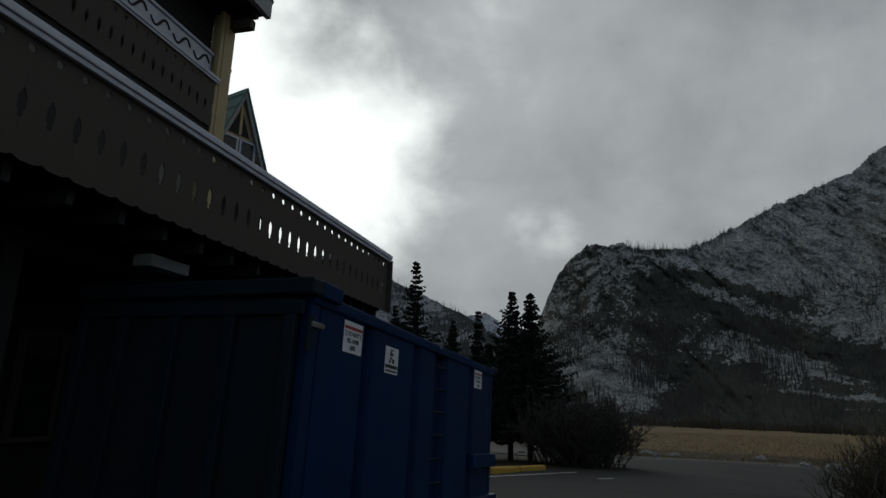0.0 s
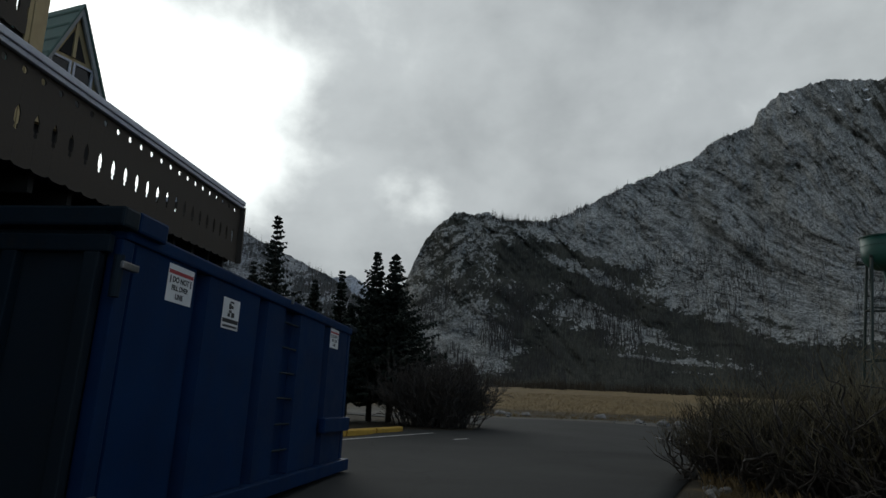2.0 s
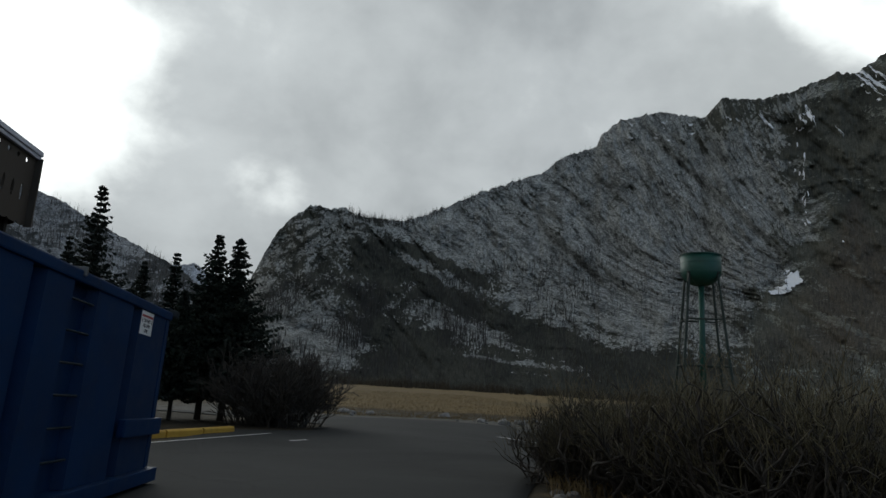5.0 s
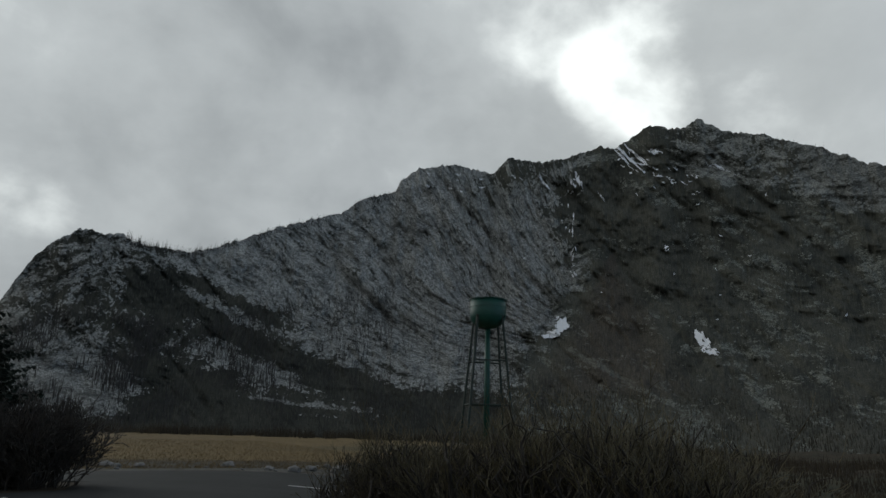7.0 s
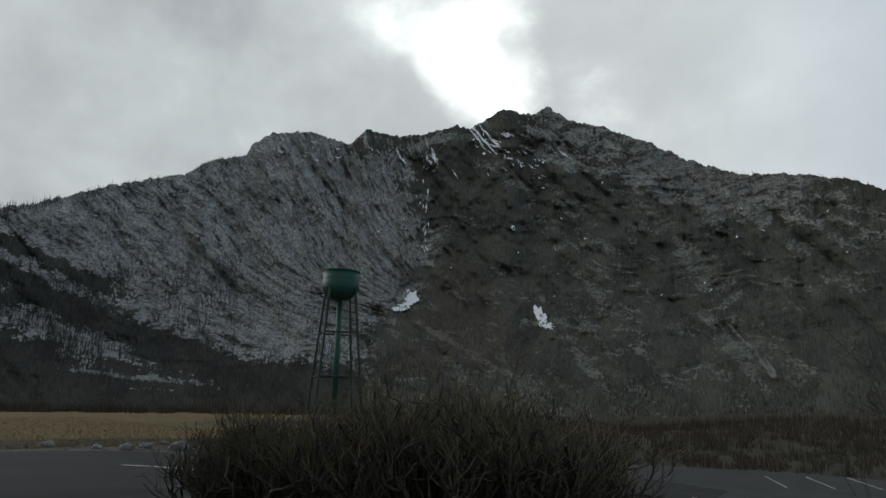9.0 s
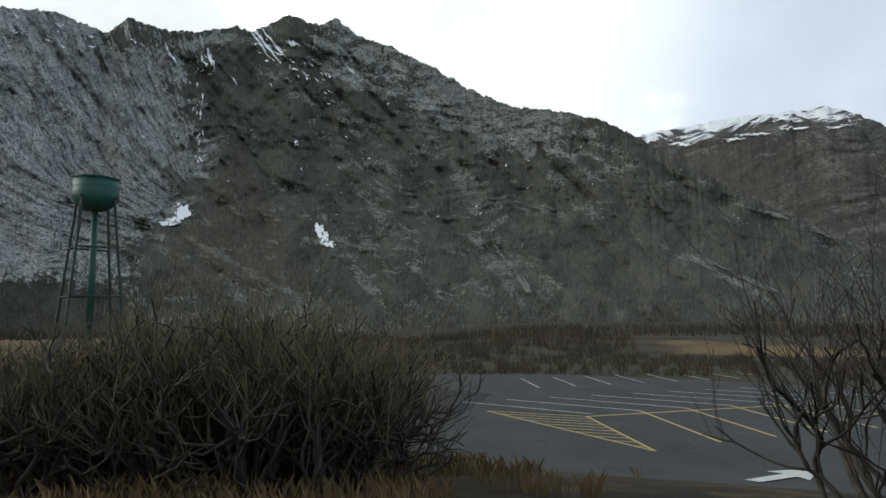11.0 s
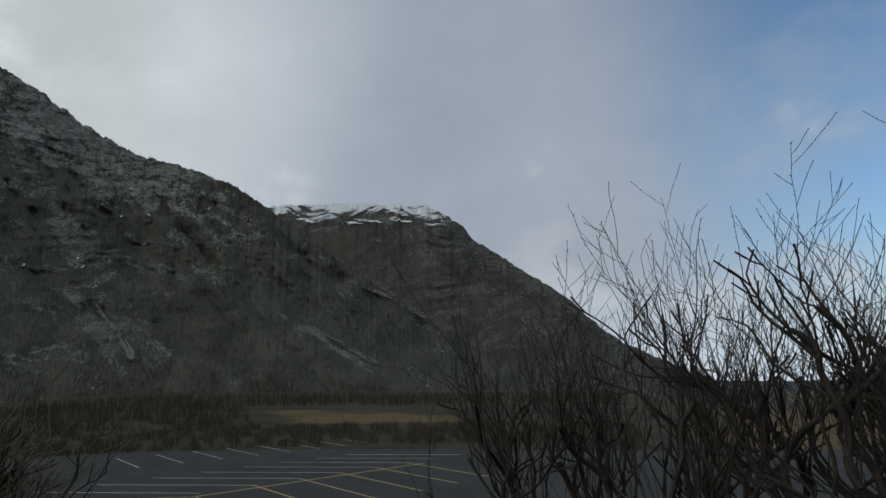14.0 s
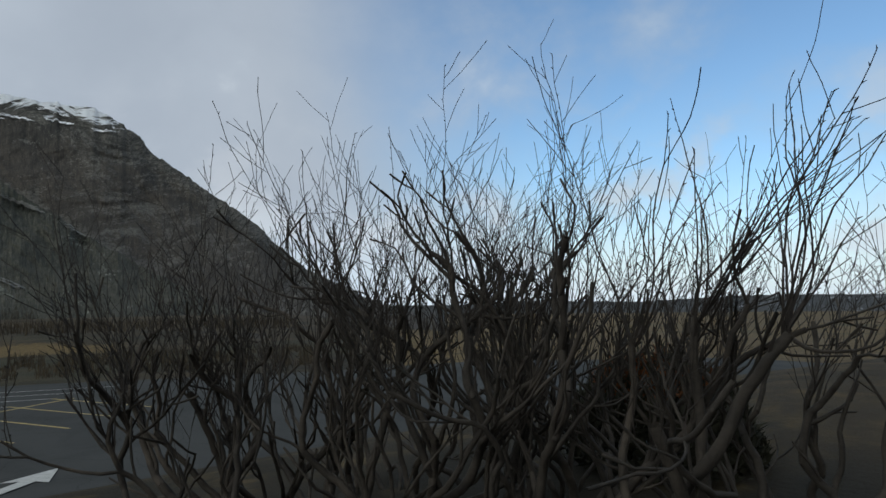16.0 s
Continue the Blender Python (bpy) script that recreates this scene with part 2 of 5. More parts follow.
    if snow_line:
        s = t.nodes.new("ShaderNodeSeparateXYZ")
        link(t, c, s.inputs[0])
        h = math_node(t, "ADD", s.outputs[2], math_node(t, "MULTIPLY", math_node(t, "SUBTRACT", band, 0.5), 420.0))
        col = mix_col(t, ramp(t, h, snow_line, snow_line + 25.0), col, (0.75, 0.78, 0.82))
    # air haze painted in: blue-grey blended into the base colour
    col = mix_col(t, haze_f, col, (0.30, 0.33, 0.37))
    link(t, col, p.inputs["Base Color"])
    p.inputs["Roughness"].default_value = 0.95
    p.inputs["Specular IOR Level"].default_value = 0.1
    b = node(t, "ShaderNodeBump", Strength=0.8, Distance=7.0)
    link(t, ramp(t, parts.outputs[2], 0.0, 1.0, 0.8, 0.4), b.inputs["Strength"])
    relief = math_node(t, "ADD", math_node(t, "MULTIPLY", band, 0.7), math_node(t, "ADD", mid, math_node(t, "MULTIPLY", sharp, 0.6)))
    link(t, math_node(t, "SUBTRACT", relief, math_node(t, "MULTIPLY", crack, 0.10)), b.inputs["Height"])
    link(t, b.outputs[0], p.inputs["Normal"])
    return m


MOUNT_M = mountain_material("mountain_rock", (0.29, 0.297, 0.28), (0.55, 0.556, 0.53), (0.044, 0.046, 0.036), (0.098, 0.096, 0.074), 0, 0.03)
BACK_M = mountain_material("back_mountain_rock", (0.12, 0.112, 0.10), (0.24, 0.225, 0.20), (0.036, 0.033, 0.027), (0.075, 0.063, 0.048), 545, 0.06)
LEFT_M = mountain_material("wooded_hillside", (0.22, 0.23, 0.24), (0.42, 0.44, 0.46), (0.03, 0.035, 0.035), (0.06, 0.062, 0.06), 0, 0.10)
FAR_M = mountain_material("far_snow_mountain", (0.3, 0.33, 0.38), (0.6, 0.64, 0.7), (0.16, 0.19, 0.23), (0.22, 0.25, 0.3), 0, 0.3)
SNOW_M = surface("old_snow", (0.72, 0.74, 0.78), (0.85, 0.86, 0.88), 0.2, 0.7, 0.2, fine=2.0, per_piece=0.0)
DEAD_M = surface("dead_wood", (0.035, 0.033, 0.03), (0.085, 0.08, 0.075), 0.3, 0.95, 0.0, per_piece=0.0)
BLUE_M = surface("blue_steel_paint", (0.0006, 0.016, 0.058), (0.001, 0.025, 0.088), 2.2, 0.5, 0.12, fine=35.0, per_piece=0.25, spec=0.12, stains=(0.006, 0.016, 0.045))
# weathered and darker than BLUE_M: the backlit gate end's shade is in the colour
DARKBLUE_M = surface("shaded_weathered_blue", (0.003, 0.009, 0.014), (0.004, 0.014, 0.024), 3.0, 0.6, 0.15, fine=40.0, per_piece=0.25, spec=0.2, stains=(0.014, 0.014, 0.013))
STEEL_M = surface("bare_steel", (0.16, 0.16, 0.16), (0.3, 0.3, 0.3), 8.0, 0.45, 0.1, metal=0.8)
LABEL_M = surface("white_sticker", (0.62, 0.62, 0.61), (0.74, 0.74, 0.72), 9.0, 0.5, 0.0, per_piece=0.0)
RED_M = surface("red_print", (0.30, 0.03, 0.035), (0.38, 0.05, 0.05), 12.0, 0.5, 0.0, per_piece=0.0)
BLACK_M = surface("black_print", (0.02, 0.02, 0.022), (0.04, 0.04, 0.04), 12.0, 0.5, 0.0, per_piece=0.0)
BROWN_M = surface("brown_stained_board", (0.043, 0.034, 0.025), (0.070, 0.055, 0.041), 2.5, 0.75, 0.25, fine=28.0, per_piece=0.12)
WHITE_M = surface("weathered_white_paint", (0.50, 0.50, 0.55), (0.66, 0.66, 0.70), 3.0, 0.6, 0.15, fine=30.0, per_piece=0.1)
YELLOW_M = surface("cream_yellow_paint", (0.42, 0.31, 0.15), (0.52, 0.40, 0.21), 3.0, 0.65, 0.12, fine=30.0, per_piece=0.1)
GREENROOF_M = surface("green_copper_roof", (0.05, 0.11, 0.09), (0.11, 0.19, 0.16), 2.5, 0.6, 0.25, fine=18.0, per_piece=0.3)
# near-black boards: the deep shade under the balcony is put into the colour
DARKWOOD_M = surface("shade_dark_board", (0.010, 0.009, 0.008), (0.020, 0.017, 0.015), 2.5, 0.8, 0.2, fine=25.0, per_piece=0.3)
GREYWOOD_M = surface("grey_weathered_trim", (0.28, 0.28, 0.27), (0.4, 0.4, 0.38), 4.0, 0.75, 0.2)
SIDING_M = surface("grey_brown_siding", (0.12, 0.11, 0.095), (0.20, 0.185, 0.16), 3.0, 0.8, 0.2, fine=25.0)
GLASS_M = surface("dark_window_glass", (0.01, 0.012, 0.014), (0.02, 0.022, 0.024), 2.0, 0.12, 0.0, per_piece=0.0, spec=0.25)
KERB_M = surface("yellow_kerb_paint", (0.42, 0.24, 0.03), (0.58, 0.36, 0.05), 5.0, 0.75, 0.3, per_piece=0.2, stains=(0.2, 0.15, 0.08))
LINE_M = surface("white_road_paint", (0.42, 0.42, 0.40), (0.62, 0.62, 0.6), 6.0, 0.8, 0.2, per_piece=0.1, stains=(0.12, 0.12, 0.11))
YLINE_M = surface("yellow_road_paint", (0.40, 0.30, 0.10), (0.52, 0.42, 0.18), 6.0, 0.8, 0.2, per_piece=0.1, stains=(0.14, 0.12, 0.09))
TANK_M = surface("green_tank_paint", (0.007, 0.052, 0.040), (0.014, 0.080, 0.060), 0.8, 0.5, 0.1, fine=12.0, per_piece=0.1, stains=(0.02, 0.03, 0.025))
IRON_M = surface("dark_green_iron", (0.010, 0.022, 0.018), (0.02, 0.035, 0.028), 2.0, 0.6, 0.1)
BARK_M = surface("shrub_bark", (0.017, 0.014, 0.011), (0.088, 0.073, 0.058), 9.0, 0.85, 0.5, fine=55.0, per_piece=0.35)
TWIG_M = surface("ochre_twigs", (0.050, 0.045, 0.028), (0.195, 0.162, 0.084), 2.0, 0.8, 0.0, per_piece=0.3)
TWIGB_M = surface("dark_twigs", (0.016, 0.014, 0.012), (0.050, 0.040, 0.033), 3.0, 0.8, 0.0, per_piece=0.3)
NEEDLE_M = surface("spruce_needles", (0.006, 0.012, 0.008), (0.020, 0.030, 0.018), 1.6, 0.85, 0.0, fine=9.0, per_piece=0.3)
TRUNK_M = surface("spruce_bark", (0.03, 0.024, 0.02), (0.06, 0.05, 0.042), 6.0, 0.9, 0.4)
ROCK_M = surface("grey_boulder", (0.12, 0.115, 0.105), (0.26, 0.25, 0.235), 3.0, 0.9, 0.6, per_piece=0.4)
EARTH_M = surface("leaf_litter", (0.035, 0.027, 0.02), (0.10, 0.07, 0.04), 2.0, 0.95, 0.5, fine=24.0)
CONC_M = surface("old_concrete", (0.12, 0.118, 0.11), (0.2, 0.195, 0.185), 3.0, 0.9, 0.3)

# ---- mesh helpers ----


def mesh_object(name, verts, faces, mats, parent=None, smooth=False):
    me = bpy.data.meshes.new(name)
    me.from_pydata(verts, [], faces)
    for m in (mats if isinstance(mats, (list, tuple)) else [mats]):
        me.materials.append(m)
    if smooth:
        me.shade_smooth()
    ob = new(name, me)
    ob.parent = parent
    return ob


def part(name, bm, mat, parent=None, label="", smooth=False):
    """Links a bmesh as one mesh object under a thing or a part."""
    me = bpy.data.meshes.new(name)
    bm.normal_update()
    bm.to_mesh(me)
    bm.free()
    me.materials.append(mat)
    if smooth:
        me.shade_smooth()
    ob = new(name, me)
    ob.parent = parent
    if label:
        tagged(ob, label)
    return ob


def empty(name, m=None):
    ob = new(name)
    if m is not None:
        ob.matrix_world = m
    return ob


def add_box(bm, lo, hi, m=None, bevel=0.0):
    r = bmesh.ops.create_cube(bm, size=1.0)
    lo, hi = Vector(lo), Vector(hi)
    t = Matrix.Translation((lo + hi) / 2) @ Matrix.Diagonal((*(hi - lo), 1.0))
    bmesh.ops.transform(bm, matrix=t, verts=r["verts"])
    if bevel:
        es = list({e for v in r["verts"] for e in v.link_edges})
        got = bmesh.ops.bevel(bm, geom=es, offset=bevel, segments=2, affect="EDGES", profile=0.6)
        vs = list({v for f in got["faces"] for v in f.verts} | {v for v in r["verts"] if v.is_valid})
    else:
        vs = r["verts"]
    if m is not None:
        bmesh.ops.transform(bm, matrix=m, verts=vs)


def box(lo, hi, bevel=0.0, m=None):
    bm = bmesh.new()
    add_box(bm, lo, hi, m, bevel)
    return bm


def prism(points, depth, m=None):
    """A flat outline in x, z drawn out along y."""
    bm = bmesh.new()
    a = [bm.verts.new((x, 0.0, z)) for x, z in points]
    b = [bm.verts.new((x, depth, z)) for x, z in points]
    n = len(points)
    bm.faces.new(a)
    bm.faces.new(b[::-1])
    for i in range(n):
        bm.faces.new((a[(i + 1) % n], a[i], b[i], b[(i + 1) % n]))
    bmesh.ops.triangulate(bm, faces=[f for f in bm.faces if len(f.verts) > 4])
    bmesh.ops.recalc_face_normals(bm, faces=bm.faces)
    if m is not None:
        bmesh.ops.transform(bm, matrix=m, verts=bm.verts)
    return bm


def rod(a, b, r0, r1=None, sides=8, bm=None):
    bm = bm or bmesh.new()
    a, b = Vector(a), Vector(b)
    r1 = r0 if r1 is None else r1
    q = (b - a).to_track_quat("Z", "Y").to_matrix().to_4x4()
    bmesh.ops.create_cone(bm, cap_ends=True, segments=sides, radius1=r0, radius2=r1, depth=(b - a).length,
                          matrix=Matrix.Translation((a + b) / 2) @ q)
    return bm


def lattice(ix, iy, iz, seed):
    h = (ix * 374761393 + iy * 668265263 + iz * 2147483647 + seed * 1274126177) & 0xFFFFFFFF
    h = ((h ^ (h >> 13)) * 1274126177) & 0xFFFFFFFF
    return ((h ^ (h >> 16)) & 0xFFFF) / 65535.0


def vnoise(x, y, z=0.0, seed=0):
    x, y, z = np.broadcast_arrays(np.asarray(x, float), np.asarray(y, float), np.asarray(z, float))
    ix, iy, iz = (np.floor(a).astype(np.int64) for a in (x, y, z))
    fx, fy, fz = x - ix, y - iy, z - iz
    fx, fy, fz = (a * a * a * (a * (a * 6 - 15) + 10) for a in (fx, fy, fz))
    tot = 0.0
    for dx in (0, 1):
        for dy in (0, 1):
            for dz in (0, 1):
                w = (fx if dx else 1 - fx) * (fy if dy else 1 - fy) * (fz if dz else 1 - fz)
                tot = tot + w * lattice(ix + dx, iy + dy, iz + dz, seed)
    return tot


def fbm(x, y, z=0.0, octaves=5, seed=0, gain=0.5, ridged=False):
    tot, amp, norm = 0.0, 1.0, 0.0
    for k in range(octaves):
        n = vnoise(np.asarray(x) * 2 ** k + 7.3 * k, np.asarray(y) * 2 ** k - 3.1 * k, np.asarray(z) * 2 ** k, seed + k)
        n = 1 - np.abs(2 * n - 1) if ridged else n
        tot, norm, amp = tot + amp * n, norm + amp, amp * gain
    return tot / norm


def sstep(x, lo, hi):
    t = np.clip((np.asarray(x, float) - lo) / (hi - lo), 0, 1)
    return t * t * (3 - 2 * t)


# ---- ground: a drive that falls gently ahead, a bank down to a lower car park, a level field ----
LOT_Z = -3.4


def gz(x, y):
    x, y = np.asarray(x, float), np.asarray(y, float)
    base = 0.33 - 0.035 * np.clip(y, -30, 41)
    s = sstep(x, 4.0, 24.0) * (1 - sstep(y - 0.45 * x, 16, 34))
    z = base * (1 - s) + LOT_Z * s
    d = np.hypot(x, y)
    az = np.degrees(np.arctan2(x, y))
    fall_ahead = -sstep(d, 105, 260) * 14 * (1 - sstep(az, 40, 75))
    rise = sstep(d, 75, 150) * 0.9 * sstep(az, 55, 75) * (1 - sstep(az, 112, 125))
    plain = -sstep(d, 60, 900) * 34 * sstep(az, 108, 128)
    bank = -sstep(d, 7, 40) * 1.5 * sstep(az, 125, 150)
    left = -sstep(d, 60, 240) * 8 * sstep(-az, 0, 10)
    return z + fall_ahead + rise + plain + bank + left


def zof(x, y):
    return float(gz(x, y))


rings = np.concatenate([np.linspace(0.4, 16, 40), np.geomspace(16.8, 4900, 130)])
angs = np.radians(np.arange(0, 360, 1.0))
gx, gy = np.outer(rings, np.sin(angs)), np.outer(rings, np.cos(angs))
ghz = gz(gx, gy) + (fbm(gx * 0.6, gy * 0.6, 0, 4, 5) - 0.5) * np.clip((rings[:, None] - 66) / 60, 0.0, 0.5)
nr, na = gx.shape
gv = [(0, 0, zof(0, 0))] + list(zip(gx.ravel().tolist(), gy.ravel().tolist(), ghz.ravel().tolist()))
gf = [(0, 1 + (j + 1) % na, 1 + j) for j in range(na)]
for i in range(nr - 1):
    for j in range(na):
        k = (j + 1) % na
        gf.append((1 + i * na + j, 1 + i * na + k, 1 + (i + 1) * na + k, 1 + (i + 1) * na + j))
ground = tagged(mesh_object("ground", gv, gf, GROUND_M, smooth=True), "dry grass and brush ground running out to the plain", "ground", kind="structure")
ground.data.flip_normals()
d_all = np.hypot(gx, gy)
az_all = np.degrees(np.arctan2(gx, gy))
dryv = np.where((az_all > -8) & (az_all < 40), sstep(d_all, 40, 54) * (1 - sstep(d_all, 104, 125)), 0.0)
dryv = np.maximum(dryv, sstep(az_all, 79, 84) * (1 - sstep(az_all, 97, 101)) * sstep(d_all, 84, 92) * (1 - sstep(d_all, 115, 140)) * (0.15 + 0.95 * fbm(gx * 0.05, gy * 0.05, 0, 3, 6)))
dryv = np.maximum(dryv, sstep(az_all, 148, 153) * (1 - sstep(az_all, 175, 185)) * sstep(d_all, 4.5, 6) * (1 - sstep(d_all, 9, 14)) * 0.5)
dryv = np.maximum(dryv, sstep(az_all, 108, 122) * sstep(d_all, 25, 60) * 0.56)
dryv = np.maximum(dryv, (d_all < 16) * 0.38)
gravv = np.where((az_all > -12) & (az_all < 45), sstep(d_all, 30, 33) * (1 - sstep(d_all, 40, 54)) * 0.55, 0.0)
for nm, arr in (("dry", dryv), ("gravel", gravv)):
    at_ = ground.data.attributes.new(nm, "FLOAT", "POINT")
    at_.data.foreach_set("value", np.concatenate([[0.4], arr.ravel()]).astype(np.float32))


def sheet(name, left, right, ys, cols, lift, mat, label, category="road", kind="structure", uneven=0.0):
    """A paved sheet laid over the ground between two edges, with a thickness at its rim."""
    v, f = [], []
    for y in ys:
        a, b = left(y), right(y)
        for c in range(cols + 1):
            x = a + (b - a) * c / cols
            v.append((x, y, zof(x, y) + lift))
    n = cols + 1
    for i in range(len(ys) - 1):
        for c in range(cols):
            f.append((i * n + c, i * n + c + 1, (i + 1) * n + c + 1, (i + 1) * n + c))
    ob = mesh_object(name, v, f, mat, smooth=True)
    bm = bmesh.new()
    bm.from_mesh(ob.data)
    rim = [e for e in bm.edges if e.is_boundary]
    got = bmesh.ops.extrude_edge_only(bm, edges=rim)
    bmesh.ops.translate(bm, verts=[g for g in got["geom"] if isinstance(g, bmesh.types.BMVert)], vec=(0, 0, -0.25))
    bm.to_mesh(ob.data)
    bm.free()
    return tagged(ob, label, category, kind=kind)


def table(pairs):
    xs, ys = zip(*pairs)
    return lambda t: float(np.interp(t, xs, ys))


drive_left = table([(-40, -30), (13, -30), (14.5, -9), (15.5, -2.6), (21, -1.4), (22, 1.0), (26, 1.6), (29, -1), (34, -7)])
drive_right = table([(-40, 1.9), (2, 2.15), (8, 2.7), (10.3, 3.8), (11.9, 4.6), (12.9, 5.6), (13.8, 8.5), (14.6, 13), (15.2, 20), (16, 30), (18, 40), (34, 44)])
drive = sheet("road", drive_left, drive_right, np.concatenate([np.arange(-40, 8, 1.0), np.arange(8, 34.1, 0.25)]), 90, 0.03, ASPHALT_M, "worn dark grey asphalt drive with fine cracks")
lot_left = table([(-70, 15), (0, 16), (8, 15.5), (12, 13.6), (14.6, 13.4), (15.2, 20.2), (16, 30.2), (18, 40.2), (34, 44.2)])
lot_right = table([(-70, 44), (-20, 48), (0, 54), (20, 56), (28, 52), (34, 46)])
lot = sheet("car_park", lot_left, lot_right, np.arange(-70, 34.1, 0.4), 70, 0.035, LOT_M, "wide asphalt car park with faded painted stalls", "car park")


def stroke(name, a, b, width, mat, lift=0.045, parent=None, steps=6):
    """A painted line laid on the paving."""
    a, b = Vector((*a, 0)), Vector((*b, 0))
    s = (b - a).normalized().cross(Vector((0, 0, 1))) * width / 2
    v, f = [], []
    for i in range(steps + 1):
        p = a.lerp(b, i / steps)
        for q in (p - s, p + s):
            v.append((q.x, q.y, zof(q.x, q.y) + lift))
    for i in range(steps):
        f.append((2 * i, 2 * i + 1, 2 * i + 3, 2 * i + 2))
    return mesh_object(name, v, f, mat, parent)


# ---- mountains: rock faces that climb back from their foot to a ridge ----


def dipping(dip):
    """Turns a table of dips (bearing, degrees down towards higher bearings) into a bed level along the bearing."""
    xs = np.arange(-70, 131, 0.5)
    lift = np.cumsum(np.tan(np.radians(np.interp(xs, *zip(*dip))))) * 0.5
    return lambda az: np.interp(az, xs, lift) - np.interp(20.0, xs, lift)


def strata(az, el, level, seed):
    """Along and across the beds of the rock: they follow the level, flatten towards the foot, and are gently folded."""
    az, el = np.asarray(az, float), np.asarray(el, float)
    fold = (fbm(az * 0.16, el * 0.16, 0.4, 3, seed + 80) - 0.5) * 3.2 + (fbm(az * 0.5, el * 0.5, 0.9, 3, seed + 81) - 0.5) * 0.9
    return az - el, el + level(az, el) + fold


def face_maker(ridge, ridge_r, foot_r, foot_el, rough_m, level, seed, crag=1.0, ledge_m=11.0):
    """Returns the place on the face at a bearing (degrees) and a height fraction u, 0 at the foot and 1 on the ridge."""
    raz, rel = zip(*ridge)
    qaz, qr = zip(*ridge_r)

    def top(az):
        jag = (fbm(az * 1.3, 0.5, seed, 4, seed, 0.6) - 0.5) * 0.55 + (fbm(az * 5.0, 3.5, seed, 3, seed + 9) - 0.5) * 0.34
        return np.interp(az, raz, rel) + jag * crag

    def place(az, u):
        az, u = np.asarray(az, float), np.asarray(u, float)
        el = foot_el + (top(az) - foot_el) * u
        r = np.interp(az, qaz, qr)
        f0 = np.interp(az, *zip(*foot_r))
        run = f0 + (r - f0) * u ** 0.9
        along, across = strata(az, el, level, seed)
        ribs = fbm(across * 0.75, along * 0.10, seed * 0.7, 5, seed + 20, 0.58, True)
        gully = fbm(az * 0.36 + el * 0.34, el * 0.16, 2.2, 4, seed + 30, 0.5, True)
        bumps = fbm(az * 0.55, el * 0.55, 1.7, 5, seed + 40, 0.52)
        fade = np.clip(u * 9, 0, 1) * np.clip((1 - u) * 12, 0.0, 1)
        run = run - fade * (rough_m * ((0.6 - gully) * 0.55 + (bumps - 0.5) * 0.5) + ledge_m * 2.0 * (ribs - 0.6)) * run / 1000
        a, e = np.radians(az), np.radians(el)
        return run * np.sin(a), run * np.cos(a), run * np.tan(e) + 1.6, ribs, el

    return place


def mountain(name, place, az0, az1, step, rows, mat, label, cover, bedding, back=0.6):
    az = np.arange(az0, az1 + step / 2, step)
    u = np.linspace(0, 1, rows) ** 1.1
    A, U = np.meshgrid(az, u)
    x, y, z, ribs, bumps = place(A, U)
    bx, by, bz = x[-1] * 1.25, y[-1] * 1.25, z[-1] * back
    x, y, z = np.vstack([x, bx]), np.vstack([y, by]), np.vstack([z, bz])
    n, m = x.shape
    co = np.stack([x, y, z], -1).reshape(-1, 3)
    idx = np.arange(n * m).reshape(n, m)
    quads = np.stack([idx[:-1, :-1], idx[:-1, 1:], idx[1:, 1:], idx[1:, :-1]], -1).reshape(-1, 4)
    me = bpy.data.meshes.new(name)
    me.vertices.add(len(co))
    me.vertices.foreach_set("co", co.astype(np.float32).ravel())
    me.loops.add(quads.size)
    me.loops.foreach_set("vertex_index", quads.astype(np.int32).ravel())
    me.polygons.add(len(quads))
    me.polygons.foreach_set("loop_start", np.arange(0, quads.size, 4, dtype=np.int32))
    me.update(calc_edges=True)
    me.materials.append(mat)
    A2, E2 = np.vstack([A, A[-1]]), np.vstack([bumps, bumps[-1]])
    cv = cover(A2, E2, np.vstack([ribs, ribs[-1]]), np.vstack([U, U[-1]]))
    a1 = me.attributes.new("cover", "FLOAT_VECTOR", "POINT")
    a1.data.foreach_set("vector", np.stack(np.broadcast_arrays(*cv), -1).astype(np.float32).ravel())
    bd = bedding(A2, E2)
    a2 = me.attributes.new("bed", "FLOAT_VECTOR", "POINT")
    a2.data.foreach_set("vector", np.stack(np.broadcast_arrays(*bd), -1).astype(np.float32).ravel())
    a3 = me.attributes.new("face", "FLOAT_VECTOR", "POINT")
    a3.data.foreach_set("vector", np.stack([A2, E2, 0 * A2], -1).astype(np.float32).ravel())
    return tagged(new(name, me), label, "mountain", kind="structure")


MAIN_RIDGE = [(-9, 1.0), (-6, 3.5), (-4.4, 5.8), (-3.5, 8.0), (-3.0, 9.3), (-2.1, 11.4), (-1.1, 12.5), (0.4, 13.85), (3.5, 14.0), (5.1, 13.4), (8.8, 13.3), (11.3, 14.0), (13.9, 15.3), (18.9, 17.4), (21.4, 18.0), (23.8, 19.6), (26.6, 20.4), (27.1, 21.4), (28.7, 22.5), (32.2, 23.0), (35.6, 22.2), (37.5, 23.55), (40.5, 23.2), (43.5, 23.6), (46.1, 24.4), (47.2, 23.95), (50.4, 25.7), (53.3, 25.1), (55.0, 25.7), (56.8, 24.5), (60, 23.65), (64, 22.0), (67.3, 20.15), (71.2, 18.6), (77, 17.7), (79.5, 16.85), (82.1, 15.3), (88.4, 11.2), (93.3, 8.0), (98, 5), (106, 0.5), (112, -1.2)]
rock_level = dipping([(-6, -38), (-2, -22), (1, 0), (4, 16), (8, 27), (14, 30), (20, 35), (26, 46), (32, 58), (37, 64), (44, 66), (112, 66)])


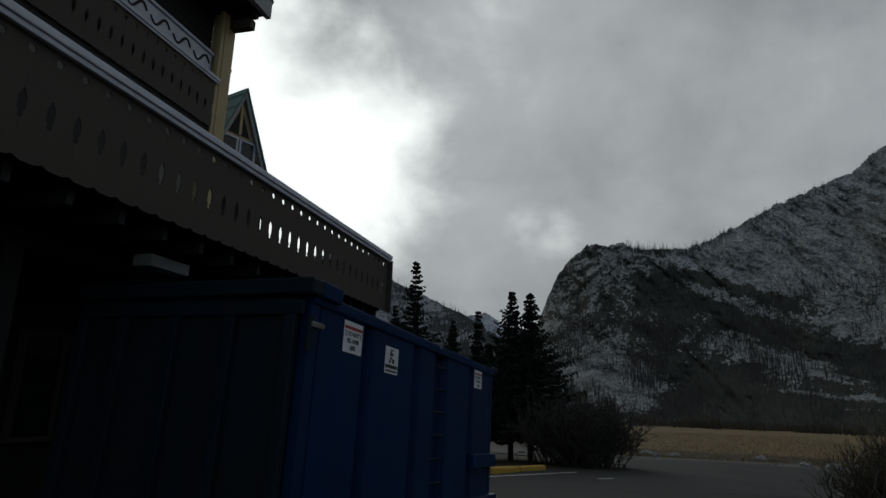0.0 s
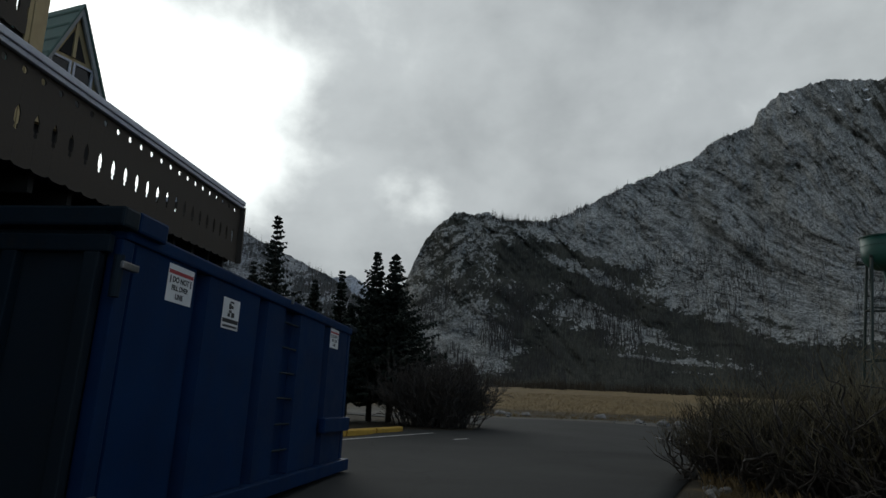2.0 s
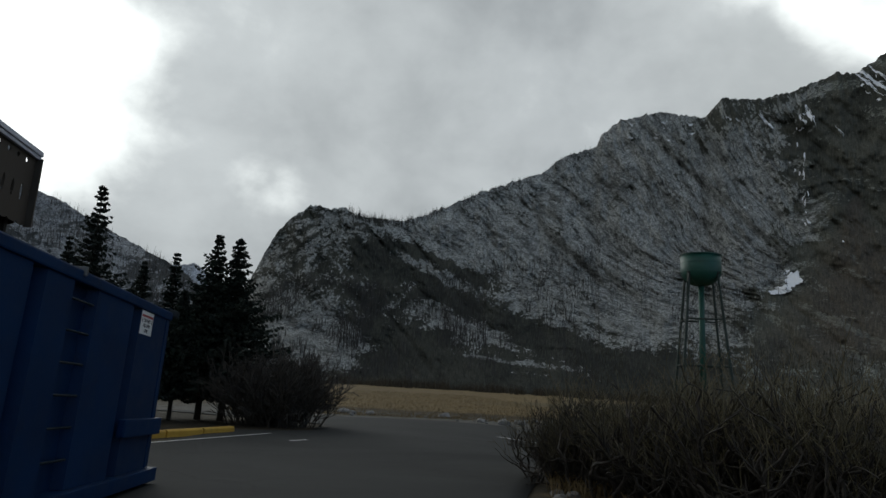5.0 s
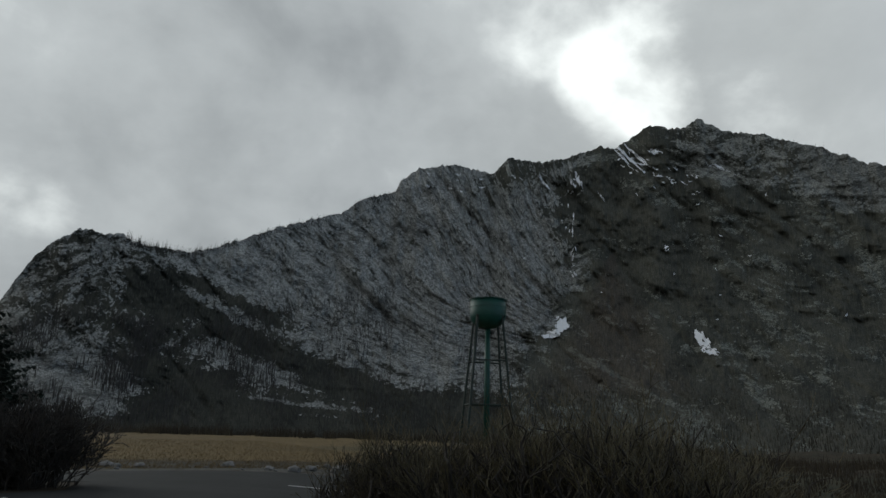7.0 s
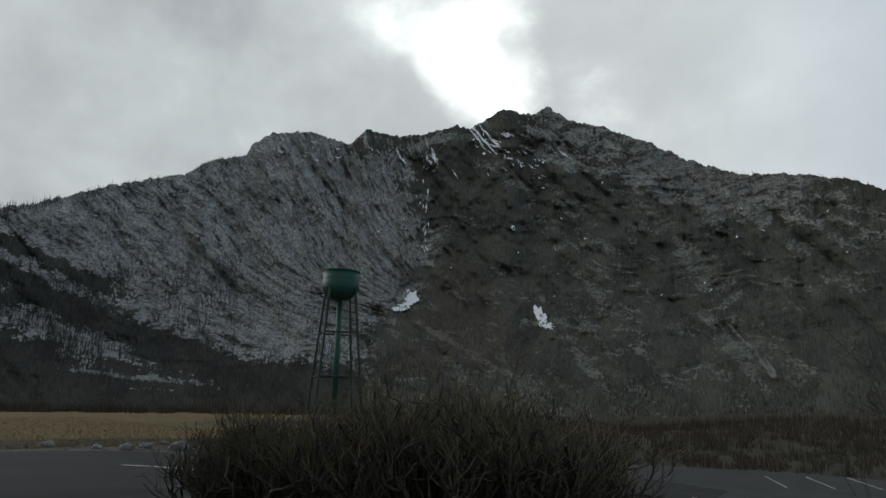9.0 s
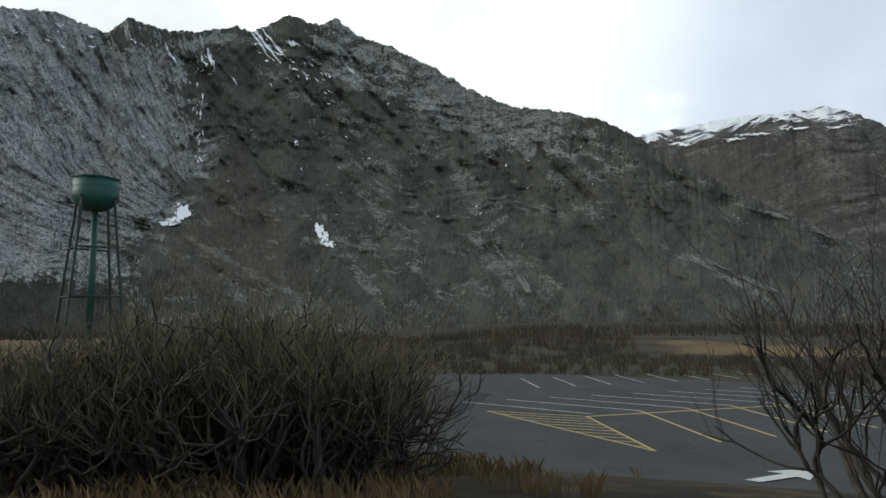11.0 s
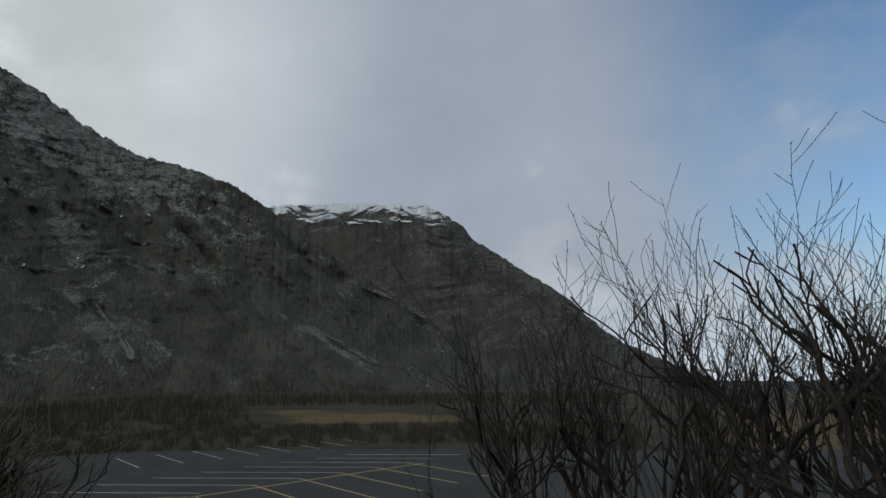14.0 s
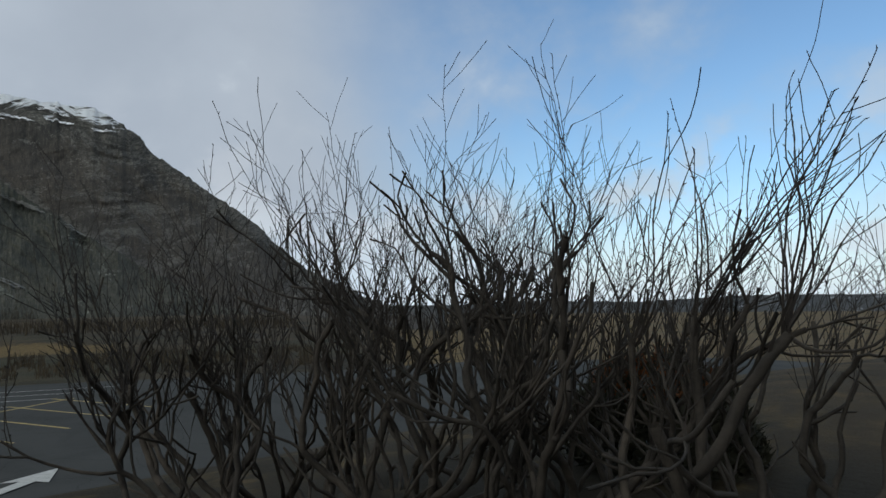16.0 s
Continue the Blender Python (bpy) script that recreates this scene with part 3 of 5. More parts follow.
def seam(az, el):
    """Bearing of the gully that parts the pale rock from the dark slope."""
    return np.interp(el, [-3, 5.4, 7.4, 11.2, 18.6, 23.7], [36.5, 37.6, 39.8, 42.4, 42.6, 43.8]) + (fbm(az * 0.4, el * 0.5, 7.7, 4, 15) - 0.5) * 3.0


def main_level(az, el):
    pale = rock_level(az) * (0.22 + 0.78 * sstep(el, 3.5, 12.5))
    dark = (az - 60) * 0.17 + 0.6 * np.sin(az * 0.22)
    return np.where(az > seam(az, el), dark, pale)


main_place = face_maker(MAIN_RIDGE, [(-9, 560), (5, 640), (14, 900), (28, 1250), (55, 1450), (80, 1250), (112, 700)],
                        [(-9, 300), (20, 300), (60, 340), (112, 330)], -2.6, 120, main_level, 11, 1.0, 13.0)


def blob(A, E, az, el, wa, we, slope=0.0):
    return np.exp(-((A - az) / wa) ** 2 - ((E - el - slope * (A - az)) / we) ** 2)


def main_cover(A, E, ribs, U):
    """Scrub cover with painted dark gullies, red-brown scree, and the darker rock beyond the seam."""
    n = fbm(A * 0.28, E * 0.45, 2.0, 5, 77)
    n2 = fbm(A * 0.9, E * 0.9, 5.0, 4, 78)
    w = (n - 0.5) * 7 + (n2 - 0.5) * 3
    sm = seam(A, E)
    right = sstep(A - sm + (n2 - 0.5) * 5, -1.6, 2.0)
    near_ridge = sstep(E - 0.45 * (A - 36) + w * 0.4, 17.0, 21.0) * sstep(A, 30, 38)
    right = np.maximum(right, 0.55 * near_ridge)
    pale = 1 - right
    c = 0.08 + 0.7 * (n - 0.5) + 0.4 * (n2 - 0.5)
    # the dome: scrub on its shelves
    c = c + pale * 0.36 * (1 - sstep(A, 6, 13)) * sstep(E, 3, 7)
    # belts of burnt trees that fall across the pale rock
    belt = sstep(A, 3, 6) * (1 - sstep(A, 27, 31)) * np.exp(-((E + w * 0.16 - (10.2 - (A - 5.6) * 0.393)) / 0.95) ** 2)
    belt = belt + 0.8 * sstep(A, 7, 9) * (1 - sstep(A, 16, 19)) * np.exp(-((E + w * 0.16 - (11.6 - (A - 8) * 0.36)) / 0.5) ** 2)
    c = c + pale * belt * 1.0
    c = c + 1.2 * blob(A, E + w * 0.10, 10.0, 2.6, 3.6, 1.7, -0.2) + 0.9 * pale * blob(A, E + w * 0.1, 23.0, 3.0, 5.0, 1.1, -0.15)
    c = c + 0.30 * pale * sstep(A, 3, 6) * (1 - sstep(A, 22, 28)) * (1 - sstep(E - (9.0 - (A - 5.6) * 0.3), -1.0, 1.0))
    # polished slabs near the foot
    c = c - 1.1 * blob(A, E + w * 0.05, 15.8, 4.1, 3.3, 0.55, -0.33) - 0.75 * blob(A, E + w * 0.05, 19, 1.35, 6.0, 0.30, -0.08) - 0.55 * blob(A, E + w * 0.05, 21, 0.3, 5.0, 0.22, -0.05) - 0.5 * blob(A, E, 1.5, 2.0, 3.5, 1.7)
    c = c + 0.75 * (1 - sstep(E + w * 0.10, 0.3, 3.2)) * pale * sstep(A, 4, 9) + 0.6 * (1 - sstep(E + w * 0.1, -1.0, 0.3)) * pale + 0.6 * pale * sstep(A, 26, 31) * (1 - sstep(E + w * 0.2, 2.0, 5.0))
    # the dark slope: bedded cliffs above, scrub below
    cliff_foot = np.interp(A, [42, 50, 55.8, 67, 75.9, 81.5, 90], [22.5, 22.0, 20.7, 16.5, 13.2, 11.6, 7.0]) + w * 0.25
    cliff = right * sstep(E - cliff_foot, -0.5, 0.7) * sstep(A, 49, 54) * (1 - 0.7 * sstep(A, 70, 80)) * (1 - sstep(A, 84, 90))
    bedded = right * sstep(E - cliff_foot, -8.5, -5.0) * (1 - cliff) * sstep(A, 54, 62)
    c = c + right * 0.70 - 0.45 * cliff - 0.16 * bedded + 0.32 * right * sstep(A, 72, 82) + 0.35 * (ribs - 0.6) * (bedded + pale)
    slide = fbm((A + E * 0.75) * 0.5, E * 0.06, 3.0, 4, 79)
    c = c + right * (1 - cliff) * 0.9 * (slide - 0.5)
    scree = np.exp(-((A + w * 0.1 - (67.2 + (7.6 - E) * 0.68)) / 0.5) ** 2) * sstep(E, 0.6, 1.6) * (1 - sstep(E, 7.2, 7.9))
    scree = scree + np.exp(-((A + w * 0.1 - (83.5 + (6.3 - E) * 1.6)) / 0.6) ** 2) * sstep(E, 0.2, 1.2) * (1 - sstep(E, 6.0, 6.8)) * 0.8
    scree = scree + np.exp(-((E + w * 0.05 - (7.2 - (A - 42) * 0.56)) / 0.28) ** 2) * sstep(A, 42, 43) * (1 - sstep(A, 49, 51)) * 0.75
    c = c - 1.0 * scree
    # dark gully hollows: their shade is painted as spots of cover
    for az, el, wa, we in ((76.7, 7.7, 0.45, 0.9), (72.9, 8.3, 0.4, 0.4), (50.4, 13.4, 0.4, 1.1), (70.6, 13.2, 0.5, 0.8), (73.6, 14.6, 0.4, 0.6), (63, 13.5, 0.4, 0.7), (80.5, 10.5, 0.5, 0.5)):
        c = c + 1.0 * blob(A, E, az, el, wa, we)
    half = np.maximum((15.4 - E) * 0.62, 0.1)
    brown = right * np.clip(1.5 * (1 - np.abs(A + w * 0.25 - 46.6) / half), 0, 1) * (1 - sstep(E, 14.4, 15.6)) * sstep(E, 1.0, 4.0)
    brown = np.maximum(brown * 0.95, 0.10 * right * (1 - sstep(E + w * 0.3, 4, 9)))
    brown = np.maximum(brown, 0.35 * cliff * sstep(A, 58, 68))
    return c, brown, right * (1 - 0.45 * cliff)


def bed_of(level, seed, k=1.0):
    def bedding(A, E):
        al, ac = strata(A, E, level, seed)
        return al * 0.30 * k, ac * 1.25 * k, 0.05 * A
    return bedding


mountain("mountain_main", main_place, -9, 112, 0.09, 320, MOUNT_M, "steep grey rock mountain with brown scrub and snow streaks", main_cover, bed_of(main_level, 11))

BACK_RIDGE = [(74, 10), (78, 13), (82, 15.4), (84.8, 15.7), (88, 15.9), (91.6, 16.05), (96.7, 16.0), (98.1, 15.3), (100, 14.2), (100.9, 12.9), (104, 11), (107.3, 8.8), (109.3, 7.5), (111.1, 5.6), (113.6, 3.6), (116.4, 2.2), (121, 0.0), (126, -1.2)]
back_level = lambda az, el: -0.11 * np.asarray(az, float)
back_place = face_maker(BACK_RIDGE, [(74, 2100), (100, 2000), (126, 1300)], [(74, 800), (126, 700)], -2.2, 60, back_level, 31, 0.8)


def back_cover(A, E, ribs, U):
    n = fbm(A * 0.3, E * 0.4, 2.0, 5, 91)
    gravel = np.exp(-((A - (86.5 + (11.5 - E) * 1.75)) / 1.0) ** 2) * sstep(E, 2.5, 4.0) * (1 - sstep(E, 11.0, 12.0))
    return 0.62 + 0.7 * (n - 0.5) - 0.8 * gravel - 0.3 * sstep(U, 0.85, 0.95), 0.5 * (1 - sstep(U, 0.7, 0.9)) + 0 * A, 0.6 + 0 * A


mountain("mountain_back", back_place, 74, 126, 0.14, 170, BACK_M, "brown mountain with a snow-dusted banded summit", back_cover, bed_of(back_level, 31))

LEFT_RIDGE = [(-60, 6), (-40, 8), (-27, 11.4), (-22, 12.2), (-19, 11.5), (-16.4, 10.2), (-10.5, 7.7), (-7, 5.6), (-3, 3.0), (2, 0)]
left_level = lambda az, el: 0.18 * np.asarray(az, float)
left_place = face_maker(LEFT_RIDGE, [(-60, 1100), (2, 800)], [(-60, 350), (2, 320)], -2.2, 90, left_level, 51, 0.5)
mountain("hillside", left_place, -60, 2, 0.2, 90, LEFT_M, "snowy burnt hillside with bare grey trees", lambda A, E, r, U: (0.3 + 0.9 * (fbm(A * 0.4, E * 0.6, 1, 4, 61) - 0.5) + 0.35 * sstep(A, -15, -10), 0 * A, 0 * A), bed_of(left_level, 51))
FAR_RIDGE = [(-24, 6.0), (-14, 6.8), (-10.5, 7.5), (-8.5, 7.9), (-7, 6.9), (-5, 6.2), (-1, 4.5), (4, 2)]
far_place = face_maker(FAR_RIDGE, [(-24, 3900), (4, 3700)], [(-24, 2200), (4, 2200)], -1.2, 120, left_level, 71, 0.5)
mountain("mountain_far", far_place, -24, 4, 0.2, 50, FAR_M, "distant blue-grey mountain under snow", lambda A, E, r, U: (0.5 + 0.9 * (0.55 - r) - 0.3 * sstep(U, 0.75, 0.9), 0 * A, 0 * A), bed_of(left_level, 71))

PLAIN_RIDGE = [(108, 0.1), (118, 0.35), (126, 0.15), (134, 0.45), (143, 0.25), (152, 0.65), (163, 0.5), (176, 0.7), (195, 0.2)]
plain_level = lambda az, el: 0.02 * np.asarray(az, float)
plain_place = face_maker(PLAIN_RIDGE, [(108, 4300), (195, 4300)], [(108, 3000), (195, 3000)], -0.9, 60, plain_level, 91, 0.25, 4.0)
mountain("low_hills", plain_place, 108, 195, 0.3, 24, LEFT_M, "low grey-brown hills along the horizon", lambda A, E, r, U: (0.9 + 0.9 * (fbm(A * 0.6, E * 3, 1, 4, 93) - 0.5), 0.4 + 0 * A, 0 * A), bed_of(plain_level, 91))

# ---- dead trees, brush and snow on the mountains ----
rng = np.random.default_rng(7)


def spikes(name, pts, heights, widths, mat, label, category, lean=0.05, sides=3):
    """Bare trunks, one thin tapered spike each."""
    v, f = [], []
    for (x, y, z), h, w in zip(pts, heights, widths):
        b = len(v)
        a0 = rng.uniform(0, 6.28)
        for k in range(sides):
            a = a0 + 6.2832 * k / sides
            v.append((x + w * math.cos(a), y + w * math.sin(a), z - h * 0.15))
        v.append((x + rng.normal(0, lean) * h, y + rng.normal(0, lean) * h, z + h))
        for k in range(sides):
            f.append((b + k, b + (k + 1) % sides, b + sides))
    return tagged(mesh_object(name, v, f, mat), label, category, kind="stuff")


def on_face(place, n, az_lo, az_hi, u_lo, u_hi, seed, keep):
    r = np.random.default_rng(seed)
    az, u = r.uniform(az_lo, az_hi, n), r.uniform(u_lo, u_hi, n)
    ok = fbm(az * 0.5, u * 6.0, 0.3, 4, seed) + r.uniform(-0.06, 0.06, n) > keep
    x, y, z, _, _ = place(az[ok], u[ok])
    return np.stack([x, y, z], 1)


pts = np.concatenate([
    on_face(main_place, 9000, -3, 42, 0.10, 0.62, 3, 0.55),
    on_face(main_place, 5200, 4, 27, 0.26, 0.62, 4, 0.47),
    on_face(main_place, 900, 4, 27, 0.965, 0.999, 5, 0.42),
    on_face(main_place, 500, 58, 82, 0.97, 0.999, 6, 0.45)])
spikes("dead_trees", pts, rng.uniform(4, 11, len(pts)), rng.uniform(0.18, 0.42, len(pts)), DEAD_M, "burnt bare tree trunks standing on the rock slope", "dead trees")
pts = on_face(left_place, 2600, -26, -5, 0.35, 0.998, 8, 0.42)
spikes("dead_trees", pts, rng.uniform(7, 15, len(pts)), rng.uniform(0.25, 0.45, len(pts)), DEAD_M, "burnt bare trees on the snowy hillside", "dead trees")
pts = np.concatenate([on_face(main_place, 9000, 24, 100, 0.02, 0.22, 9, 0.47), on_face(main_place, 3000, 44, 100, 0.2, 0.5, 12, 0.55)])
spikes("slope_scrub", pts, rng.uniform(2.0, 5, len(pts)), rng.uniform(0.25, 0.5, len(pts)), surface("scrub", (0.036, 0.034, 0.026), (0.080, 0.072, 0.054), 0.05, 0.95, 0.0, per_piece=0.0), "grey-brown leafless scrub at the mountain foot", "scrub", 0.12)


def snow_patch(place, az, el, w_deg, h_deg, tilt, seed, ragged=1.35, n=60, scree=False):
    """Old snow lying in a gully: the cells of the face inside a ragged outline, lifted a little."""
    aa, uu = np.meshgrid(np.linspace(-1, 1, n), np.linspace(-1, 1, n))
    az_c = az + (aa * w_deg + uu * tilt)
    # height fraction that stands at this elevation
    t = np.interp(az_c, *zip(*MAIN_RIDGE)) if place is main_place else np.interp(az_c, *zip(*BACK_RIDGE))
    foot = -2.6 if place is main_place else -2.2
    u = (el + uu * h_deg - foot) / (t - foot)
    mask = 1.0 - (aa * aa + uu * uu) + (fbm(aa * 2.6 + seed, uu * 2.6, seed, 4, seed) - 0.62) * 2.4 * ragged
    x, y, z, _, _ = place(az_c, np.clip(u, 0, 0.999))
    x, y, z = x * 0.99, y * 0.99, (z - 1.6) * 0.99 + 1.6
    v = np.stack([x, y, z], -1).reshape(-1, 3).tolist()
    f = []
    for i in range(n - 1):
        for j in range(n - 1):
            if mask[i:i + 2, j:j + 2].mean() > 0.25:
                a = i * n + j
                f.append((a, a + 1, a + n + 1, a + n))
    if not f:
        return
    ob = mesh_object("scree" if scree else "snow_patch", v, f, SCREE_M if scree else SNOW_M, smooth=True)
    bm = bmesh.new()
    bm.from_mesh(ob.data)
    bmesh.ops.delete(bm, geom=[q for q in bm.verts if not q.link_faces], context="VERTS")
    bm.to_mesh(ob.data)
    bm.free()
    if scree:
        tagged(ob, "streak of pale grey scree down the scrub slope", "scree", "scree on the mountain", "stuff")
    else:
        tagged(ob, "patch of old white snow in a rock gully", "snow", "snow on the mountain", "stuff")


for args in [(42.0, 8.7, 0.95, 1.05, 0.25, 1, 0.8), (41.2, 7.9, 0.9, 0.42, 0.3, 2, 0.8), (53.8, 7.4, 0.62, 1.05, -0.35, 3, 0.9), (54.4, 6.5, 0.6, 0.45, -0.45, 4, 0.8),
             (48.6, 23.2, 0.26, 1.5, -1.5, 5), (49.3, 23.4, 0.22, 1.4, -1.4, 6), (48.0, 23.3, 0.2, 1.2, -1.1, 16), (50.9, 23.4, 0.55, 0.35, -0.5, 7), (56.6, 21.4, 0.3, 0.75, -1.4, 8),
             (44.0, 21.5, 0.24, 0.9, -0.3, 9), (40.8, 21.4, 0.2, 0.9, -0.7, 10), (46.0, 20.0, 0.1, 0.5, -0.3, 11), (51.4, 15.2, 0.2, 0.3, 0.0, 12),
             (32.5, 22.1, 0.35, 0.12, -0.2, 13), (43.3, 17.0, 0.1, 0.5, 0.0, 14), (52.3, 20.8, 0.2, 0.3, -0.3, 15)]:
    snow_patch(main_place, *args)
for k in range(24):
    snow_patch(main_place, rng.uniform(37, 82), rng.uniform(9, 19), rng.uniform(0.05, 0.12), rng.uniform(0.05, 0.14), rng.uniform(-0.2, 0.2), 30 + k, 1.0, 14)
# flecks below the summit, in the seam and along the first ridges
for k in range(40):
    az_ = rng.uniform(47.5, 54.5)
    snow_patch(main_place, az_, 24.2 - (az_ - 47.5) * 0.42 - abs(rng.normal(0, 1.3)), rng.uniform(0.06, 0.2), rng.uniform(0.05, 0.18), rng.uniform(-0.3, 0.0), 160 + k, 1.1, 14)
for k in range(18):
    el_ = rng.uniform(13, 21.5)
    snow_patch(main_place, 43.3 + rng.normal(0, 0.3), el_, rng.uniform(0.04, 0.09), rng.uniform(0.12, 0.4), rng.uniform(-0.15, 0.1), 210 + k, 1.1, 14)
for k in range(14):
    az_ = rng.uniform(29, 45)
    snow_patch(main_place, az_, 21.6 + rng.uniform(-1.2, 0.6), rng.uniform(0.1, 0.28), rng.uniform(0.05, 0.14), -0.15, 240 + k, 1.1, 14)
for k in range(12):
    snow_patch(back_place, rng.uniform(83, 98), rng.uniform(14.2, 15.6), rng.uniform(0.5, 1.3), rng.uniform(0.06, 0.16), rng.uniform(-0.4, 0.1), 70 + k, 1.2, 30)

SCREE_M = surface("pale_scree", (0.10, 0.10, 0.092), (0.19, 0.188, 0.175), 0.12, 0.95, 0.4, fine=0.9, per_piece=0.0)
for k, (az_, el_, w_, h_, tilt_) in enumerate(((70.2, 5.2, 0.35, 1.3, -0.9), (71.8, 2.9, 0.4, 1.2, -0.8), (87.5, 4.4, 0.5, 1.1, -2.2), (90.8, 2.6, 0.45, 1.0, -1.9), (92.0, 8.2, 0.6, 0.9, -2.6), (96.3, 6.2, 0.7, 1.0, -2.6))):
    snow_patch(main_place, az_, el_, w_, h_, tilt_, 140 + k, 1.5, 50, scree=True)

BRUSH_M = surface("brush", (0.030, 0.026, 0.018), (0.090, 0.068, 0.040), 0.08, 0.95, 0.0, fine=0.5, per_piece=0.0, island=0.55)


def brush_belt(name, n, az_lo, az_hi, d_lo, d_hi, h_lo, h_hi, w, label, seed):
    r = np.random.default_rng(seed)
    az, d = np.radians(r.uniform(az_lo, az_hi, n)), r.uniform(d_lo, d_hi, n)
    clump = fbm(np.degrees(az) * 0.9, d * 0.12, 0, 3, seed)
    ok = clump > 0.42
    az, d, clump = az[ok], d[ok], clump[ok]
    x, y = d * np.sin(az), d * np.cos(az)
    z = gz(x, y)
    return spikes(name, np.stack([x, y, z], 1), r.uniform(h_lo, h_hi, len(x)) * (0.3 + clump), np.full(len(x), w), BRUSH_M, label, "brush", 0.16)


brush_belt("brush_belt", 16000, -2, 40, 104, 150, 0.6, 2.2, 0.06, "dark leafless brush along the far edge of the dry field", 21)
brush_belt("brush_belt", 15000, 40, 112, 58, 86, 0.3, 1.0, 0.05, "dark brown leafless brush beyond the car park", 22)
brush_belt("brush_belt", 9000, 38, 80, 84, 150, 0.5, 2.0, 0.07, "grey-brown leafless thicket below the mountain", 24)
brush_belt("brush_belt", 9000, 40, 112, 140, 260, 1.0, 3.4, 0.11, "dark leafless thicket at the mountain foot", 23)

# ---- painted lines ----
CX, CY = 0.99, 3.16
K = 1.19


def lotp(x, y, k=K):
    return CX + (x - CX) * k, CY + (y - CY) * k


hatch_a, hatch_b, hatch_t = lotp(27.85, 13.49), lotp(28.05, 9.07), lotp(21.96, 5.56)
markings = tagged(empty("lot_markings"), "faded yellow stall and hatch lines painted on asphalt", "road marking", kind="structure")
stroke("stall_line", hatch_b, lotp(37.05, -0.8), 0.16, YLINE_M, parent=markings, steps=16)
stroke("hatch_edge", hatch_a, hatch_b, 0.11, YLINE_M, parent=markings)
stroke("hatch_edge", hatch_a, hatch_t, 0.12, YLINE_M, parent=markings)
stroke("hatch_edge", hatch_b, hatch_t, 0.12, YLINE_M, parent=markings)
for k in range(1, 10):
    f_ = k / 10
    p, q = Vector(hatch_a).lerp(Vector(hatch_t), f_), Vector(hatch_b).lerp(Vector(hatch_t), f_)
    stroke("hatch_bar", p, q, 0.10, YLINE_M, parent=markings)
s0, s1 = Vector(lotp(30.6, 7.26)), Vector(lotp(24.35, 3.76))
step = Vector(lotp(32.33, 5.47)) - s0
for k in range(5):
    stroke("stall_line", s0 + step * k, s1 + (step * 0.97 + Vector((0.1, 0))) * k, 0.14, YLINE_M, parent=markings)
# stalls on the far side lean the other way, back along the hatch
back_dir = Vector((1.7, 8.1))
for k in range(-1, 7):
    a = s0 + step * k
    stroke("stall_line", a, a + back_dir, 0.12, LINE_M, parent=markings)
far = (s0 - s1) * 1.9
for k in range(-1, 7):
    a = s0 + step * k + far
    stroke("stall_line", a - (s0 - s1) * 0.45, a + (s0 - s1) * 0.35, 0.09, LINE_M, parent=markings)


def arrow(tip, tail, width):
    tip, tail = Vector((*tip, 0)), Vector((*tail, 0))
    d = (tip - tail).normalized()
    s = d.cross(Vector((0, 0, 1)))
    L = (tip - tail).length
    pts = [tail - s * width * 0.2, tail + s * width * 0.2, tail + d * L * 0.55 + s * width * 0.2, tail + d * L * 0.5 + s * width * 0.62,
           tip, tail + d * L * 0.5 - s * width * 0.62, tail + d * L * 0.55 - s * width * 0.2]
    v = [(p.x, p.y, zof(p.x, p.y) + 0.06) for p in pts]
    return mesh_object("painted_arrow", v, [(0, 1, 2, 6), (2, 3, 4), (2, 4, 6), (6, 4, 5)], LINE_M)


tagged(arrow(lotp(18.78, 1.43, 1.36), lotp(16.6, 2.9, 1.36), 1.15), "white arrow painted on the asphalt", "road marking", kind="structure")

drive_lines = tagged(empty("drive_markings"), "faded white and yellow edge lines on the drive", "road marking", kind="structure")
stroke("edge_line", (-3.2, 14.6), (-0.2, 19.8), 0.11, LINE_M, parent=drive_lines, steps=10)
stroke("edge_line", (0.35, 17.4), (0.75, 17.9), 0.12, LINE_M, parent=drive_lines, steps=2)
stroke("stop_line", (8.6, 26.2), (14.5, 28.6), 0.30, LINE_M, parent=drive_lines, steps=10)

# ---- kerb ----
kerb = tagged(empty("kerb"), "low yellow-painted concrete kerb along the drive", "kerb", kind="structure")
k0, k1 = Vector((-3.9, 15.2)), Vector((-1.15, 20.2))
for k in range(4):
    a, b = k0.lerp(k1, k / 4 + 0.006), k0.lerp(k1, (k + 1) / 4 - 0.006)
    d = (b - a).normalized()
    side = Vector((-d.y, d.x))
    za, zb = zof(*a), zof(*b)
    bm = bmesh.new()
    rows = []
    for p, z in ((a, za), (b, zb)):
        rows.append([bm.verts.new((*(p + side * o), z + h)) for o, h in ((0.0, -0.1), (0.0, 0.13), (0.03, 0.17), (0.16, 0.17), (0.18, 0.14), (0.18, -0.1))])
    for i in range(6):
        bm.faces.new((rows[0][i], rows[1][i], rows[1][(i + 1) % 6], rows[0][(i + 1) % 6]))
    bm.faces.new(rows[0][::-1])
    bm.faces.new(rows[1])
    bmesh.ops.recalc_face_normals(bm, faces=bm.faces)
    part("kerb_stone", bm, KERB_M, kerb)

